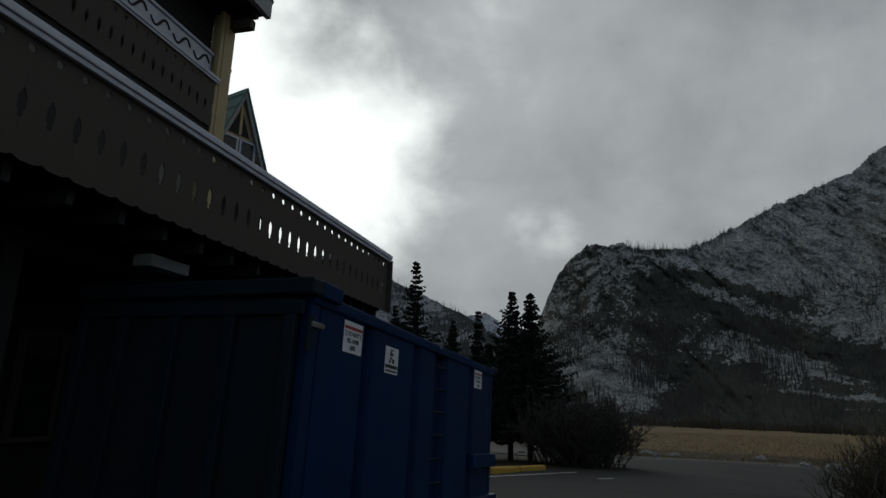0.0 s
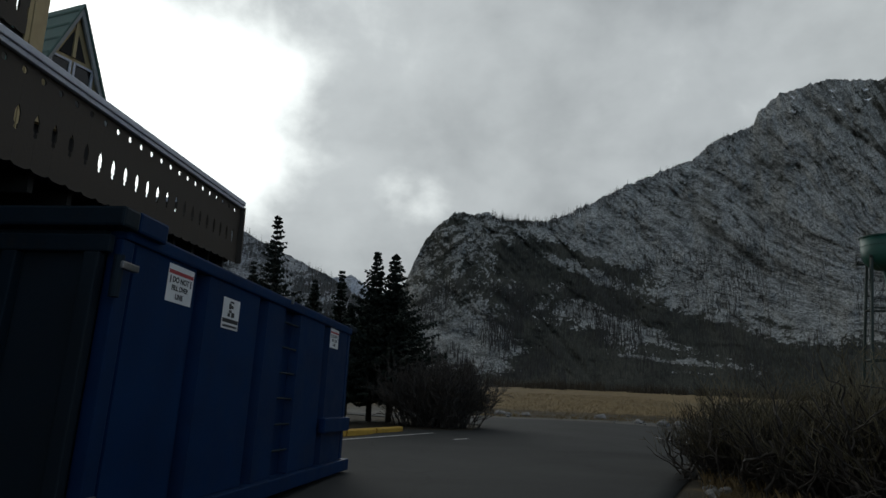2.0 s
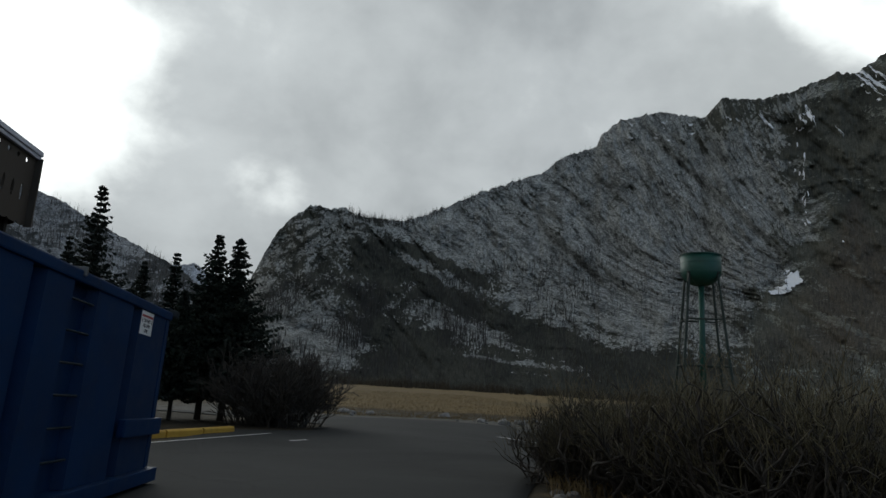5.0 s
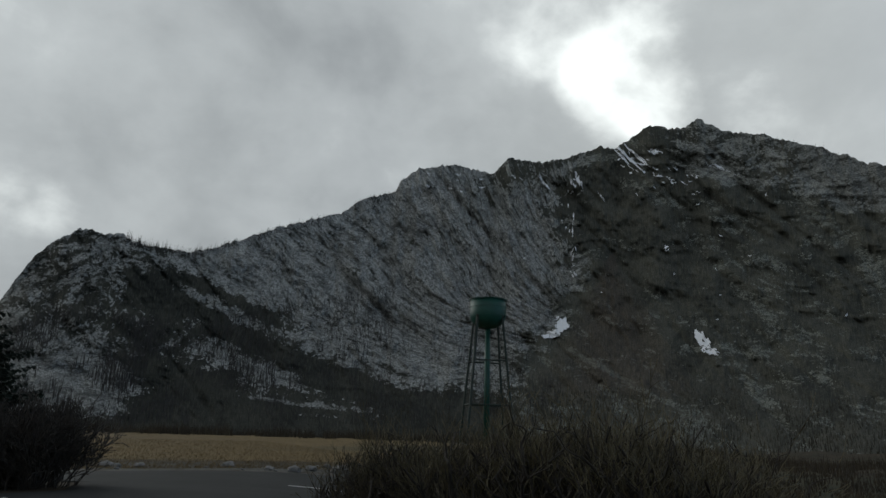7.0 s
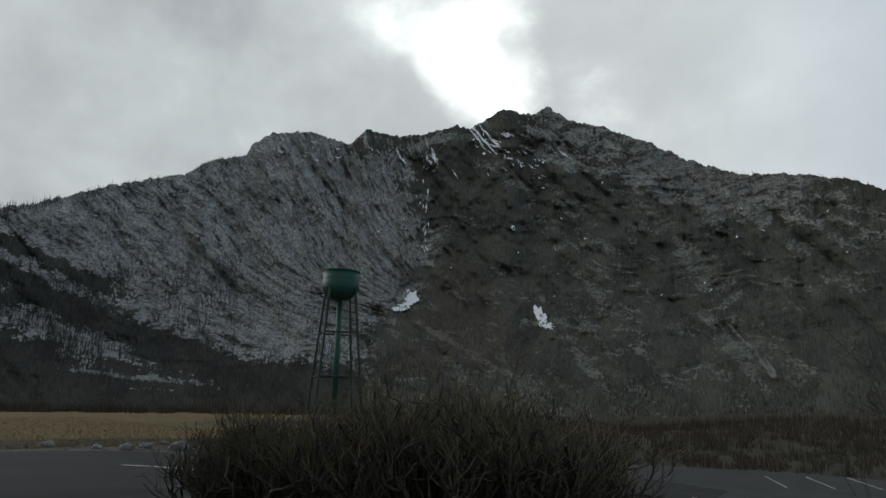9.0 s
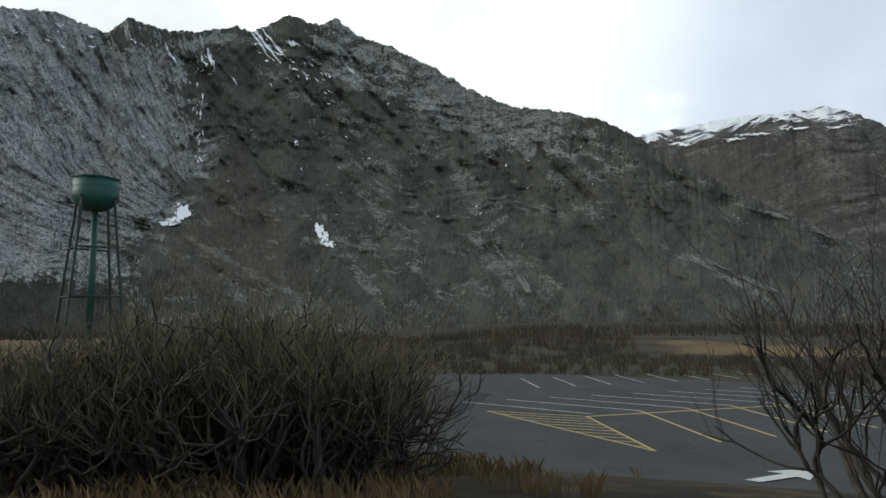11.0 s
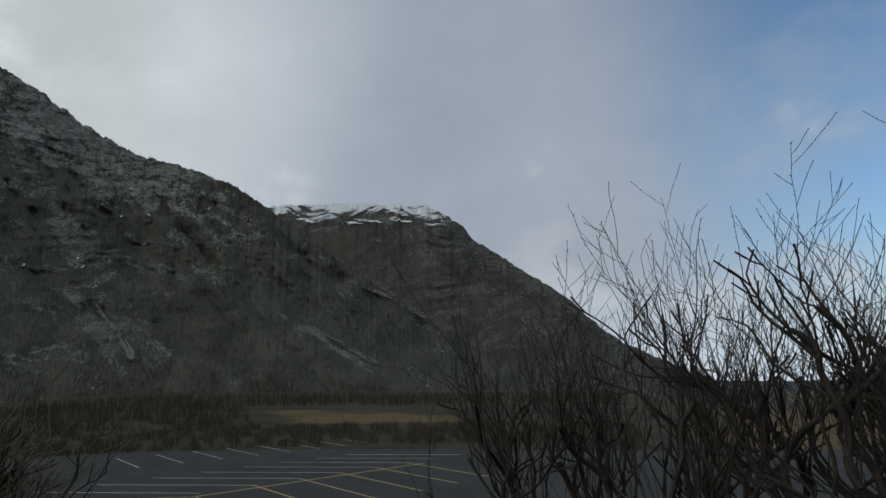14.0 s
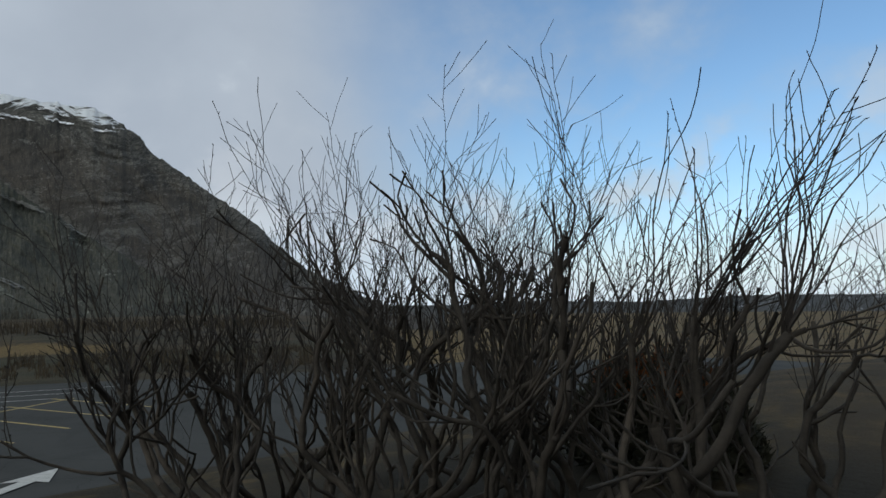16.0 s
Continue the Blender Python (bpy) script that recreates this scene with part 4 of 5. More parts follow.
# ---- waste container ----
U_DIR = Vector((0.123, 0.992, -0.056)).normalized()
W_DIR = Vector((-0.992, 0.123, 0.0)).normalized()
N_DIR = U_DIR.cross(W_DIR).normalized()
base = Vector((-2.275, 4.11, 0.21))
box_m = Matrix((( U_DIR.x, W_DIR.x, N_DIR.x, base.x), (U_DIR.y, W_DIR.y, N_DIR.y, base.y), (U_DIR.z, W_DIR.z, N_DIR.z, base.z), (0, 0, 0, 1)))
LEN, WID, TOP = 5.92, 2.40, 2.29


def container():
    c = empty("waste_container", box_m)
    tagged(c, "tall blue steel roll-off waste container with white stickers", "container")
    bm = box((0.05, 0.04, 0.22), (LEN - 0.05, 0.10, TOP - 0.06), 0.004)
    part("side_panel", bm, BLUE_M, c)
    part("side_panel", box((0.05, WID - 0.10, 0.22), (LEN - 0.05, WID - 0.04, TOP - 0.06)), BLUE_M, c)
    part("front_panel", box((LEN - 0.10, 0.105, 0.22), (LEN - 0.04, WID - 0.105, TOP - 0.06)), BLUE_M, c)
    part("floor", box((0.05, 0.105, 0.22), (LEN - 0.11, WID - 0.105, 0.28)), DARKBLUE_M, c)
    # rims: square tube, slightly proud of the wall
    for y in (-0.085, WID - 0.075):
        part("top_rail", box((0.02, y, TOP - 0.11), (LEN + 0.02, y + 0.15, TOP), 0.018), BLUE_M, c)
    part("top_rail", box((LEN - 0.09, 0.08, TOP - 0.11), (LEN + 0.02, WID - 0.08, TOP), 0.018), BLUE_M, c)
    part("tarp_bar", box((LEN - 0.05, -0.05, TOP - 0.03), (LEN + 0.42, 0.10, TOP + 0.06), 0.015), DARKBLUE_M, c)
    # pressed panels stand proud of the wall and leave narrow dark channels between them
    for x0, x1 in ((0.135, 1.05), (1.22, 2.38), (2.55, 3.12), (3.58, 4.62), (4.80, LEN - 0.135)):
        out = [(x0, 0.0), (x0 + 0.035, -0.10), (x1 - 0.035, -0.10), (x1, 0.0)]
        bm = bmesh.new()
        lo = [bm.verts.new((px, 0.039 + py, 0.335)) for px, py in out]
        hi = [bm.verts.new((px, 0.039 + py, TOP - 0.112)) for px, py in out]
        for i in range(3):
            bm.faces.new((lo[i], lo[i + 1], hi[i + 1], hi[i]))
        bm.faces.new(lo[::-1])
        bm.faces.new(hi)
        bm.faces.new((lo[3], lo[0], hi[0], hi[3]))
        bmesh.ops.recalc_face_normals(bm, faces=bm.faces)
        part("pressed_panel", bm, BLUE_M, c)
    part("corner_post", box((0.0, -0.07, 0.335), (0.13, 0.039, TOP - 0.112), 0.012), BLUE_M, c)
    part("corner_post", box((LEN - 0.13, -0.062, 0.335), (LEN, 0.039, TOP - 0.112), 0.012), BLUE_M, c)
    # bottom sill that runs past the end, with its skid and rollers
    part("bottom_sill", box((0.0, -0.15, 0.17), (LEN + 0.10, 0.06, 0.33), 0.015), BLUE_M, c)
    part("bottom_sill", box((0.0, WID - 0.06, 0.17), (LEN, WID + 0.05, 0.33), 0.015), BLUE_M, c)
    for y in (0.75, WID - 0.87):
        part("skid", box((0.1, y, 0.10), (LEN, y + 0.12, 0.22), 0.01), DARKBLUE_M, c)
    for x in (0.5, LEN - 0.5):
        for y in (0.45, WID - 0.6):
            part("roller", rod((x, y, 0.10), (x, y + 0.16, 0.10), 0.10, sides=20), STEEL_M, c)
    part("side_step", box((4.66, -0.15, 0.74), (LEN - 0.0, -0.0625, 0.94), 0.02), BLUE_M, c)
    # ladder
    for k in range(6):
        part("rung", rod((3.10, -0.035, 0.60 + 0.285 * k), (3.60, -0.035, 0.60 + 0.285 * k), 0.012), DARKBLUE_M, c)
    part("rail_clamp", box((3.16, -0.11, TOP - 0.05), (3.20, 0.10, TOP + 0.035), 0.006), STEEL_M, c)
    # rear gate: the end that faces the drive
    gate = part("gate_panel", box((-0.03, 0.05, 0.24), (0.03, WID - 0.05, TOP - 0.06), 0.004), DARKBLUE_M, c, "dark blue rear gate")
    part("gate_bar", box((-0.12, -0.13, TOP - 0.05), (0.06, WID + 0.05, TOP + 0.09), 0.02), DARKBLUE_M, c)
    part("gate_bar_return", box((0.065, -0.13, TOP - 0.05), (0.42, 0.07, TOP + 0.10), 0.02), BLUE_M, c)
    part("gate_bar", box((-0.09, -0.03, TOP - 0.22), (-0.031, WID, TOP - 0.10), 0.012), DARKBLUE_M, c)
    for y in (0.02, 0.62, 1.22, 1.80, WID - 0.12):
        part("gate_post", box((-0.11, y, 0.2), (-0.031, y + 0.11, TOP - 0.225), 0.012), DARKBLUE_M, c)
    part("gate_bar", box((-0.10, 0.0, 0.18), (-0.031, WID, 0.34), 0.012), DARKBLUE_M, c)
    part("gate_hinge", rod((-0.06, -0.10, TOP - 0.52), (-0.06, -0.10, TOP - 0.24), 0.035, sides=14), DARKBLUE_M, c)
    part("latch_arm", box((-0.08, -0.15, TOP - 0.33), (0.10, -0.105, TOP - 0.28), 0.008), STEEL_M, c)
    part("latch_plate", box((0.02, -0.09, 0.42), (0.12, -0.0705, 0.52), 0.004), STEEL_M, c)
    return c


cont = container()


def lettering(text, size, m, mat, parent, name="lettering", bold=0.0):
    cu = bpy.data.curves.new(name, "FONT")
    cu.body, cu.size, cu.align_x, cu.align_y, cu.extrude, cu.offset = text, size, "CENTER", "CENTER", 0.0006, bold
    tmp = new("tmp_text", cu)
    dep = bpy.context.evaluated_depsgraph_get()
    me = bpy.data.meshes.new_from_object(tmp.evaluated_get(dep))
    bpy.data.objects.remove(tmp)
    me.materials.clear()
    me.materials.append(mat)
    ob = new(name, me)
    ob.parent, ob.matrix_local = parent, m
    return ob


def sticker(x, z, w, h, kind):
    """A sticker on the container's side, x along it, z of its top edge."""
    y = -0.0615
    st = part("sticker", box((x, y - 0.003, z - h), (x + w, y, z)), LABEL_M, cont, "white printed sticker")

    def put(px, pz):
        return Matrix.Translation((x + w * px, y - 0.0042, z - h * pz)) @ Matrix.Rotation(radians(90), 4, "X")

    def bar(x0, x1, z0, z1, mat):
        part("print_bar", box((x + w * x0, y - 0.0045, z - h * z1), (x + w * x1, y - 0.0031, z - h * z0)), mat, st)

    if kind == "warning":
        bar(0.0, 1.0, 0.0, 0.10, LABEL_M)
        bar(0.02, 0.98, 0.15, 0.25, RED_M)
        bar(0.08, 0.12, 0.30, 0.50, BLACK_M)
        bar(0.88, 0.92, 0.30, 0.50, BLACK_M)
        lettering("DO NOT", h * 0.21, put(0.5, 0.40), BLACK_M, st, bold=0.002)
        lettering("FILL OVER", h * 0.19, put(0.5, 0.62), BLACK_M, st, bold=0.002)
        lettering("LINE", h * 0.20, put(0.5, 0.84), BLACK_M, st, bold=0.002)
    else:
        for a, b, c_, d_ in ((0.38, 0.62, 0.08, 0.14), (0.34, 0.46, 0.16, 0.34), (0.46, 0.60, 0.22, 0.32), (0.36, 0.52, 0.38, 0.46), (0.30, 0.44, 0.48, 0.60), (0.52, 0.70, 0.44, 0.60)):
            bar(a, b, c_, d_, BLACK_M)
        bar(0.03, 0.97, 0.67, 0.80, BLACK_M)
        bar(0.08, 0.92, 0.87, 0.94, BLACK_M)


sticker(0.60, 2.15, 0.38, 0.29, "warning")
sticker(1.55, 2.05, 0.34, 0.28, "logo")
sticker(4.86, 2.17, 0.40, 0.27, "warning")

# ---- water tower ----
TX, TY = 53.7, 76.5
TZ = zof(TX, TY)


def lathe(profile, sides=32):
    bm = bmesh.new()
    rows = []
    for r, z in profile:
        rows.append([bm.verts.new((r * math.cos(6.28319 * k / sides), r * math.sin(6.28319 * k / sides), z)) for k in range(sides)])
    for a, b in zip(rows, rows[1:]):
        for k in range(sides):
            bm.faces.new((a[k], a[(k + 1) % sides], b[(k + 1) % sides], b[k]))
    bm.faces.new(rows[0][::-1])
    bm.faces.new(rows[-1])
    bmesh.ops.recalc_face_normals(bm, faces=bm.faces)
    return bm


def water_tower():
    w = empty("water_tower", Matrix.Translation((TX, TY, 0)))
    tagged(w, "green round water tank on tall dark iron legs", "water tower")
    part("tank", lathe([(0.45, 15.15), (1.2, 15.3), (1.9, 15.7), (2.4, 16.3), (2.62, 16.95), (2.62, 19.3)], 40), TANK_M, w, smooth=True)
    part("roof", lathe([(2.74, 19.26), (2.74, 19.38), (1.3, 19.56), (0.25, 19.7), (0.2, 19.82)], 40), TANK_M, w)
    for z in (17.0, 18.15):
        part("tank_seam", lathe([(2.625, z), (2.65, z), (2.65, z + 0.07), (2.625, z + 0.07)], 40), TANK_M, w)
    part("riser_pipe", rod((0, 0, TZ), (0, 0, 15.2), 0.40, sides=20), TANK_M, w, smooth=True)
    n = 4
    turn = radians(10 - 35)
    legs = []
    for k in range(n):
        a = 6.28319 * (k + 0.5) / n + turn
        d = Vector((math.cos(a), math.sin(a), 0))
        top, foot = d * 2.5 + Vector((0, 0, 16.9)), d * 4.6 + Vector((0, 0, TZ))
        legs.append((top, foot))
        part("leg", rod(foot, top, 0.19, 0.16, 8), IRON_M, w)
        part("footing", box(foot + Vector((-0.4, -0.4, -0.3)), foot + Vector((0.4, 0.4, 0.25)), 0.03), CONC_M, w)
    rings = []
    for z in (16.3, 10.5, 4.4):
        rings.append([t.lerp(f_, (16.9 - z) / (16.9 - TZ)) for t, f_ in legs])
    for ring in rings[1:]:
        for k in range(n):
            part("brace", rod(ring[k], ring[(k + 1) % n], 0.10, sides=6), IRON_M, w)
            part("spoke", rod(ring[k], (0, 0, ring[k].z), 0.045, sides=6), IRON_M, w)
    for up_, dn in zip(rings, rings[1:]):
        for k in range(n):
            for a_, b_ in ((up_[k], dn[(k + 1) % n]), (up_[(k + 1) % n], dn[k])):
                part("tie_rod", rod(a_, b_, 0.022, sides=5), IRON_M, w)
    for k in range(n):
        a = 6.28319 * (k + 0.5) / n + turn
        d = Vector((math.cos(a), math.sin(a), 0))
        part("leg_bracket", rod(d * 2.0 + Vector((0, 0, 15.9)), d * 2.95 + Vector((0, 0, 16.9)), 0.07, sides=6), IRON_M, w)
    side = Vector((-0.82, 0.57, 0))
    part("platform", box((-0.55, -0.4, 16.05), (0.55, 0.4, 16.15), 0.0, Matrix.Translation(side * 2.9)), IRON_M, w)
    for px in (-0.5, 0.5):
        part("rail_post", rod(side * 2.9 + Vector((px, -0.38, 16.15)), side * 2.9 + Vector((px, -0.38, 17.0)), 0.035, sides=5), IRON_M, w)
    part("hand_rail", rod(side * 2.9 + Vector((-0.5, -0.38, 17.0)), side * 2.9 + Vector((0.5, -0.38, 17.0)), 0.035, sides=5), IRON_M, w)
    d = Vector((-0.95, -0.3, 0)).normalized()
    part("ladder", rod(d * 4.1 + Vector((0, 0, TZ)), d * 2.75 + Vector((0, 0, 16.9)), 0.06, sides=5), IRON_M, w)
    part("lamp", rod((-0.75, -1.05, 19.45), (-0.75, -1.05, 19.7), 0.10, sides=10), WHITE_M, w)


water_tower()

# ---- spruces ----


def spruce(x, y, height, radius, bare, seed, lean=0.0, dens=1.0):
    r = random.Random(seed)
    z0 = zof(x, y)
    t = empty("spruce_tree", Matrix.Translation((x, y, z0)))
    tagged(t, "dark green spruce with a ragged narrow crown", "tree", "spruces by the kerb")
    part("trunk", rod((0, 0, -0.1), (lean * height, 0, height * 0.97), 0.018 * height, 0.012, 9), TRUNK_M, t)
    v, f = [], []
    z = bare
    while z < height * 0.985:
        k = (z - bare) / (height - bare)
        reach = radius * (1 - k) ** 1.12 * (0.75 + 0.25 * min(1, k * 8)) * (0.82 + 0.3 * r.random()) + 0.04
        whorl = max(5, int((13 - 7 * k) * dens))
        a0 = r.uniform(0, 6.28)
        for w in range(whorl):
            a = a0 + 6.2832 * w / whorl + r.uniform(-0.35, 0.35)
            L = reach * r.choice((0.35, 0.55, 0.75, 0.9, 1.05, 1.3 - 0.1 * k))
            droop = r.uniform(-0.42, -0.10) + 0.45 * k
            d = Vector((math.cos(a), math.sin(a), 0))
            s = Vector((-d.y, d.x, 0))
            c0 = Vector((lean * z, 0, z))
            n = max(3, int(L / 0.13))
            for i in range(n):
                u = (i + 0.4) / n
                p = c0 + d * L * u + Vector((0, 0, L * (droop * u + 0.22 * u * u)))
                wid = (0.10 + 0.30 * L * (1 - u) * 0.55) * r.uniform(0.7, 1.3) * (1 - 0.2 * k)
                for side in (-1, 1):
                    tip = p + s * side * wid + d * wid * 0.75 + Vector((0, 0, r.uniform(-0.14, 0.02) * (0.5 + wid)))
                    b = len(v)
                    e = d * 0.06 + Vector((0, 0, r.uniform(-0.05, 0.03)))
                    v += [tuple(p - e), tuple(p + e * 1.2), tuple(tip), tuple(p.lerp(tip, 0.55) - Vector((0, 0, (0.10 + r.uniform(0, 0.05)) * (1 - 0.4 * k))))]
                    f += [(b, b + 1, b + 2), (b, b + 2, b + 3)]
            tip = c0 + d * L * 1.08 + Vector((0, 0, L * (droop + 0.24)))
            b = len(v)
            q = c0 + d * L * 0.8 + Vector((0, 0, L * (droop * 0.8 + 0.12)))
            v += [tuple(q + s * 0.05), tuple(q - s * 0.05), tuple(tip)]
            f.append((b, b + 1, b + 2))
        z += (height * 0.017 * r.uniform(0.7, 1.3) / max(dens, 0.6) + 0.02) * (1 + 0.3 * k)
    crown = mesh_object("crown", v, f, NEEDLE_M, t)
    return t


spruce(-6.85, 25.0, 8.15, 2.3, 0.9, 1)
spruce(-2.94, 26.4, 7.05, 2.3, 1.05, 2, 0.005, 1.2)
spruce(-2.12, 26.2, 6.95, 2.5, 1.05, 3, 0.0, 1.25)
spruce(-4.62, 27.2, 6.4, 1.2, 1.2, 4, 0.02)
spruce(-5.75, 27.5, 6.0, 1.3, 1.0, 5, 0.01)
spruce(-3.75, 25.4, 4.6, 1.4, 1.0, 6, 0.0, 1.2)
spruce(-8.3, 27.0, 6.6, 1.3, 0.9, 7)
spruce(-5.2, 24.2, 4.4, 1.4, 0.9, 8, 0.0, 1.1)
for k, (bx, by, bh) in enumerate(((1.6, 64.0, 2.7), (4.3, 97.0, 2.6))):
    spruce(bx, by, bh, 0.7, 0.1, 20 + k)

# ---- bare shrubs ----


def grow(r, segs, p, d, rad, length, up, depth, branch, wander, min_r, deepest, step, taper=0.35):
    """One stem and its side branches, as tapered pieces (start, end, radii, depth)."""
    st = step * (1.0 if depth < 2 else 0.8)
    n = max(2, int(length / st))
    r_end = max(rad * taper, min_r)
    r_at = rad
    for i in range(n):
        d = (d + Vector((r.gauss(0, wander), r.gauss(0, wander), r.gauss(0, wander * 0.8) + up))).normalized()
        q = p + d * st
        r1 = rad + (r_end - rad) * (i + 1) / n
        segs.append((p, q, r_at, r1, depth))
        p, r_at = q, r1
        if depth < deepest and i > n * (0.12 if depth == 0 else 0.05) and r.random() < branch[depth]:
            side = d.orthogonal().normalized()
            side.rotate(Matrix.Rotation(r.uniform(0, 6.283), 3, d))
            nd = (d + side * r.uniform(0.5, 1.2) + Vector((0, 0, 0.15))).normalized()
            rest = length * (1 - 0.55 * i / n)
            grow(r, segs, p, nd, max(r_at * r.uniform(0.4, 0.75), min_r), rest * r.uniform(0.3, 0.62), up * 1.15, depth + 1, branch, wander * 0.74, min_r, deepest, step, taper)


def tubes(segs, sides):
    """Joins the pieces into one set of verts and faces."""
    p = np.array([s[0][:] for s in segs])
    q = np.array([s[1][:] for s in segs])
    r0 = np.array([s[2] for s in segs])[:, None, None]
    r1 = np.array([s[3] for s in segs])[:, None, None]
    d = q - p
    d /= np.linalg.norm(d, axis=1)[:, None] + 1e-9
    ref = np.where(np.abs(d[:, 2:3]) > 0.9, [[1.0, 0, 0]], [[0, 0, 1.0]])
    a = np.cross(d, ref)
    a /= np.linalg.norm(a, axis=1)[:, None] + 1e-9
    b = np.cross(d, a)
    t = np.arange(sides) * 2 * np.pi / sides
    ringv = np.cos(t)[None, :, None] * a[:, None, :] + np.sin(t)[None, :, None] * b[:, None, :]
    v = np.concatenate([p[:, None] + ringv * r0, (q + d * 0.004)[:, None] + ringv * r1], axis=1).reshape(-1, 3)
    base = np.arange(len(segs))[:, None] * 2 * sides
    k = np.arange(sides)
    f = np.stack([base + k, base + (k + 1) % sides, base + sides + (k + 1) % sides, base + sides + k], -1).reshape(-1, 4)
    return v.tolist(), f.tolist()


def shrub(x, y, stems, spread, height, base_r, seed, twig_mat, label, group, thick=0.02, branch=(0.3, 0.4), min_r=0.0024, wander=0.14, step=0.09, up=0.03):
    """Many stems from one stool, thinning into a dense mass of twigs."""
    r = random.Random(seed)
    sh = empty("bare_shrub", Matrix.Translation((x, y, zof(x, y) - 0.03)))
    tagged(sh, label, "shrub", group)
    fine = []
    for k in range(stems):
        a = r.uniform(0, 6.283)
        o = base_r * math.sqrt(r.random())
        p = Vector((o * math.cos(a), o * math.sin(a), 0))
        out = Vector((math.cos(a), math.sin(a), 0)) * spread * (0.2 + 0.9 * o / base_r) + Vector((r.gauss(0, 0.15), r.gauss(0, 0.15), 0))
        segs = []
        grow(r, segs, p, (Vector((0, 0, 1)) + out).normalized(), thick * r.uniform(0.6, 1.3), height * r.uniform(0.62, 0.98), up, 0, branch, wander, min_r, len(branch), step)
        wood = [s for s in segs if s[2] > thick * 0.3]
        fine += [s for s in segs if s[2] <= thick * 0.3]
        if wood:
            v, f = tubes(wood, 6)
            mesh_object("stem", v, f, BARK_M, sh, smooth=True)
    if fine:
        v, f = tubes(fine, 3)
        tagged(mesh_object("twig_mass", v, f, twig_mat, sh), "thin leafless twigs", kind="stuff")
    return sh


def shoot(r, segs, p, d, rad, length, min_r, step, side_p, bud):
    """A long straight one-year shoot that bends a little upwards, with short side twigs and buds."""
    n = max(4, int(length / step))
    bend = Vector((r.gauss(0, 0.012), r.gauss(0, 0.012), 0.018))
    r_at = rad
    for i in range(n):
        d = (d + bend + Vector((r.gauss(0, 0.085), r.gauss(0, 0.085), 0))).normalized()
        q = p + d * step
        r1 = max(rad * (1 - 0.72 * (i + 1) / n), min_r)
        segs.append((p, q, r_at, r1, 2))
        side = d.orthogonal().normalized()
        side.rotate(Matrix.Rotation(r.uniform(0, 6.283), 3, d))
        if bud:
            segs.append((q, q + side * bud * 1.5 + d * bud * 1.8, bud * 0.62, bud * 0.22, 3))
        if i > 1 and r.random() < side_p:
            sd, sp = (d + side * r.uniform(0.5, 1.0)).normalized(), q
            for _ in range(r.randint(2, max(3, int(n * 0.45)))):
                sd = (sd + Vector((r.gauss(0, 0.07), r.gauss(0, 0.07), 0.05))).normalized()
                sq = sp + sd * step
                segs.append((sp, sq, max(r1 * 0.6, min_r), min_r, 3))
                if bud and r.random() < 0.6:
                    segs.append((sq, sq + sd * bud * 1.6, bud * 0.55, bud * 0.2, 3))
                sp = sq
        p, r_at = q, r1


def cut_shrub(x, y, stems, base_r, spread, h0, shoots, long_lo, long_hi, seed, twig_mat, label, group, lean=(0, 0), thick=0.026, branch=(0.24, 0.22), min_r=0.0018, wander=0.30, step=0.075, side_p=0.14, bud=0.0, fan=0.30, low=0.45, whips=(0, 0), rise=0.10):
    """A shrub that has been cut back: gnarled, knobby stems with blunt ends, and straight shoots springing from them."""
    r = random.Random(seed)
    sh = empty("bare_shrub", Matrix.Translation((x, y, zof(x, y) - 0.03)))
    tagged(sh, label, "shrub", group)
    fine = []
    for k in range(stems):
        a = r.uniform(0, 6.283)
        o = base_r * math.sqrt(r.random())
        p = Vector((o * math.cos(a), o * math.sin(a), 0))
        out = Vector((math.cos(a), math.sin(a), 0)) * spread * (0.15 + o / max(base_r, 0.01)) + Vector((r.gauss(0, 0.12), r.gauss(0, 0.12), 0)) + Vector((*lean, 0))
        segs = []
        grow(r, segs, p, (Vector((0, 0, 1)) + out).normalized(), thick * r.uniform(0.7, 1.3), h0 * r.uniform(0.72, 1.12), rise, 0, branch, wander, thick * 0.22, 2, step, 0.52)
        wood = list(segs)
        # blunt, slightly swollen ends where the branches were cut
        ends = {tuple(s[1]) for s in wood} - {tuple(s[0]) for s in wood}
        for s in [s for s in wood if tuple(s[1]) in ends and s[1].z > 0.4 * h0]:
            dd = (s[1] - s[0]).normalized()
            wood.append((s[1] - dd * 0.02, s[1] + dd * 0.045, s[3] * 1.25, s[3] * 1.05, 0))
        v, f = tubes(wood, 6)
        mesh_object("stem", v, f, BARK_M, sh, smooth=True)
        tops = [s for s in segs if s[1].z > h0 * low]
        for _ in range(shoots):
            if not tops:
                break
            s = max(r.sample(tops, min(2, len(tops))), key=lambda q: q[1].z)
            horiz = Vector((s[1].x - base_r * 0.2 * r.gauss(0, 1), s[1].y, 0))
            d = (Vector((0, 0, 1)) + horiz * fan * 0.6 + Vector((r.gauss(0, fan), r.gauss(0, fan), 0)) + Vector((lean[0] + whips[0], lean[1] + whips[1], 0)) * 0.8).normalized()
            shoot(r, fine, s[1], d, max(min(s[3] * 0.45, min_r * 3.2), min_r * 1.6), r.uniform(long_lo, long_hi) * (0.6 + 0.5 * r.random()), min_r, step * 0.8, side_p, bud)
    v, f = tubes(fine, 3)
    tagged(mesh_object("twig_mass", v, f, twig_mat, sh), "thin leafless twigs", kind="stuff")
    return sh


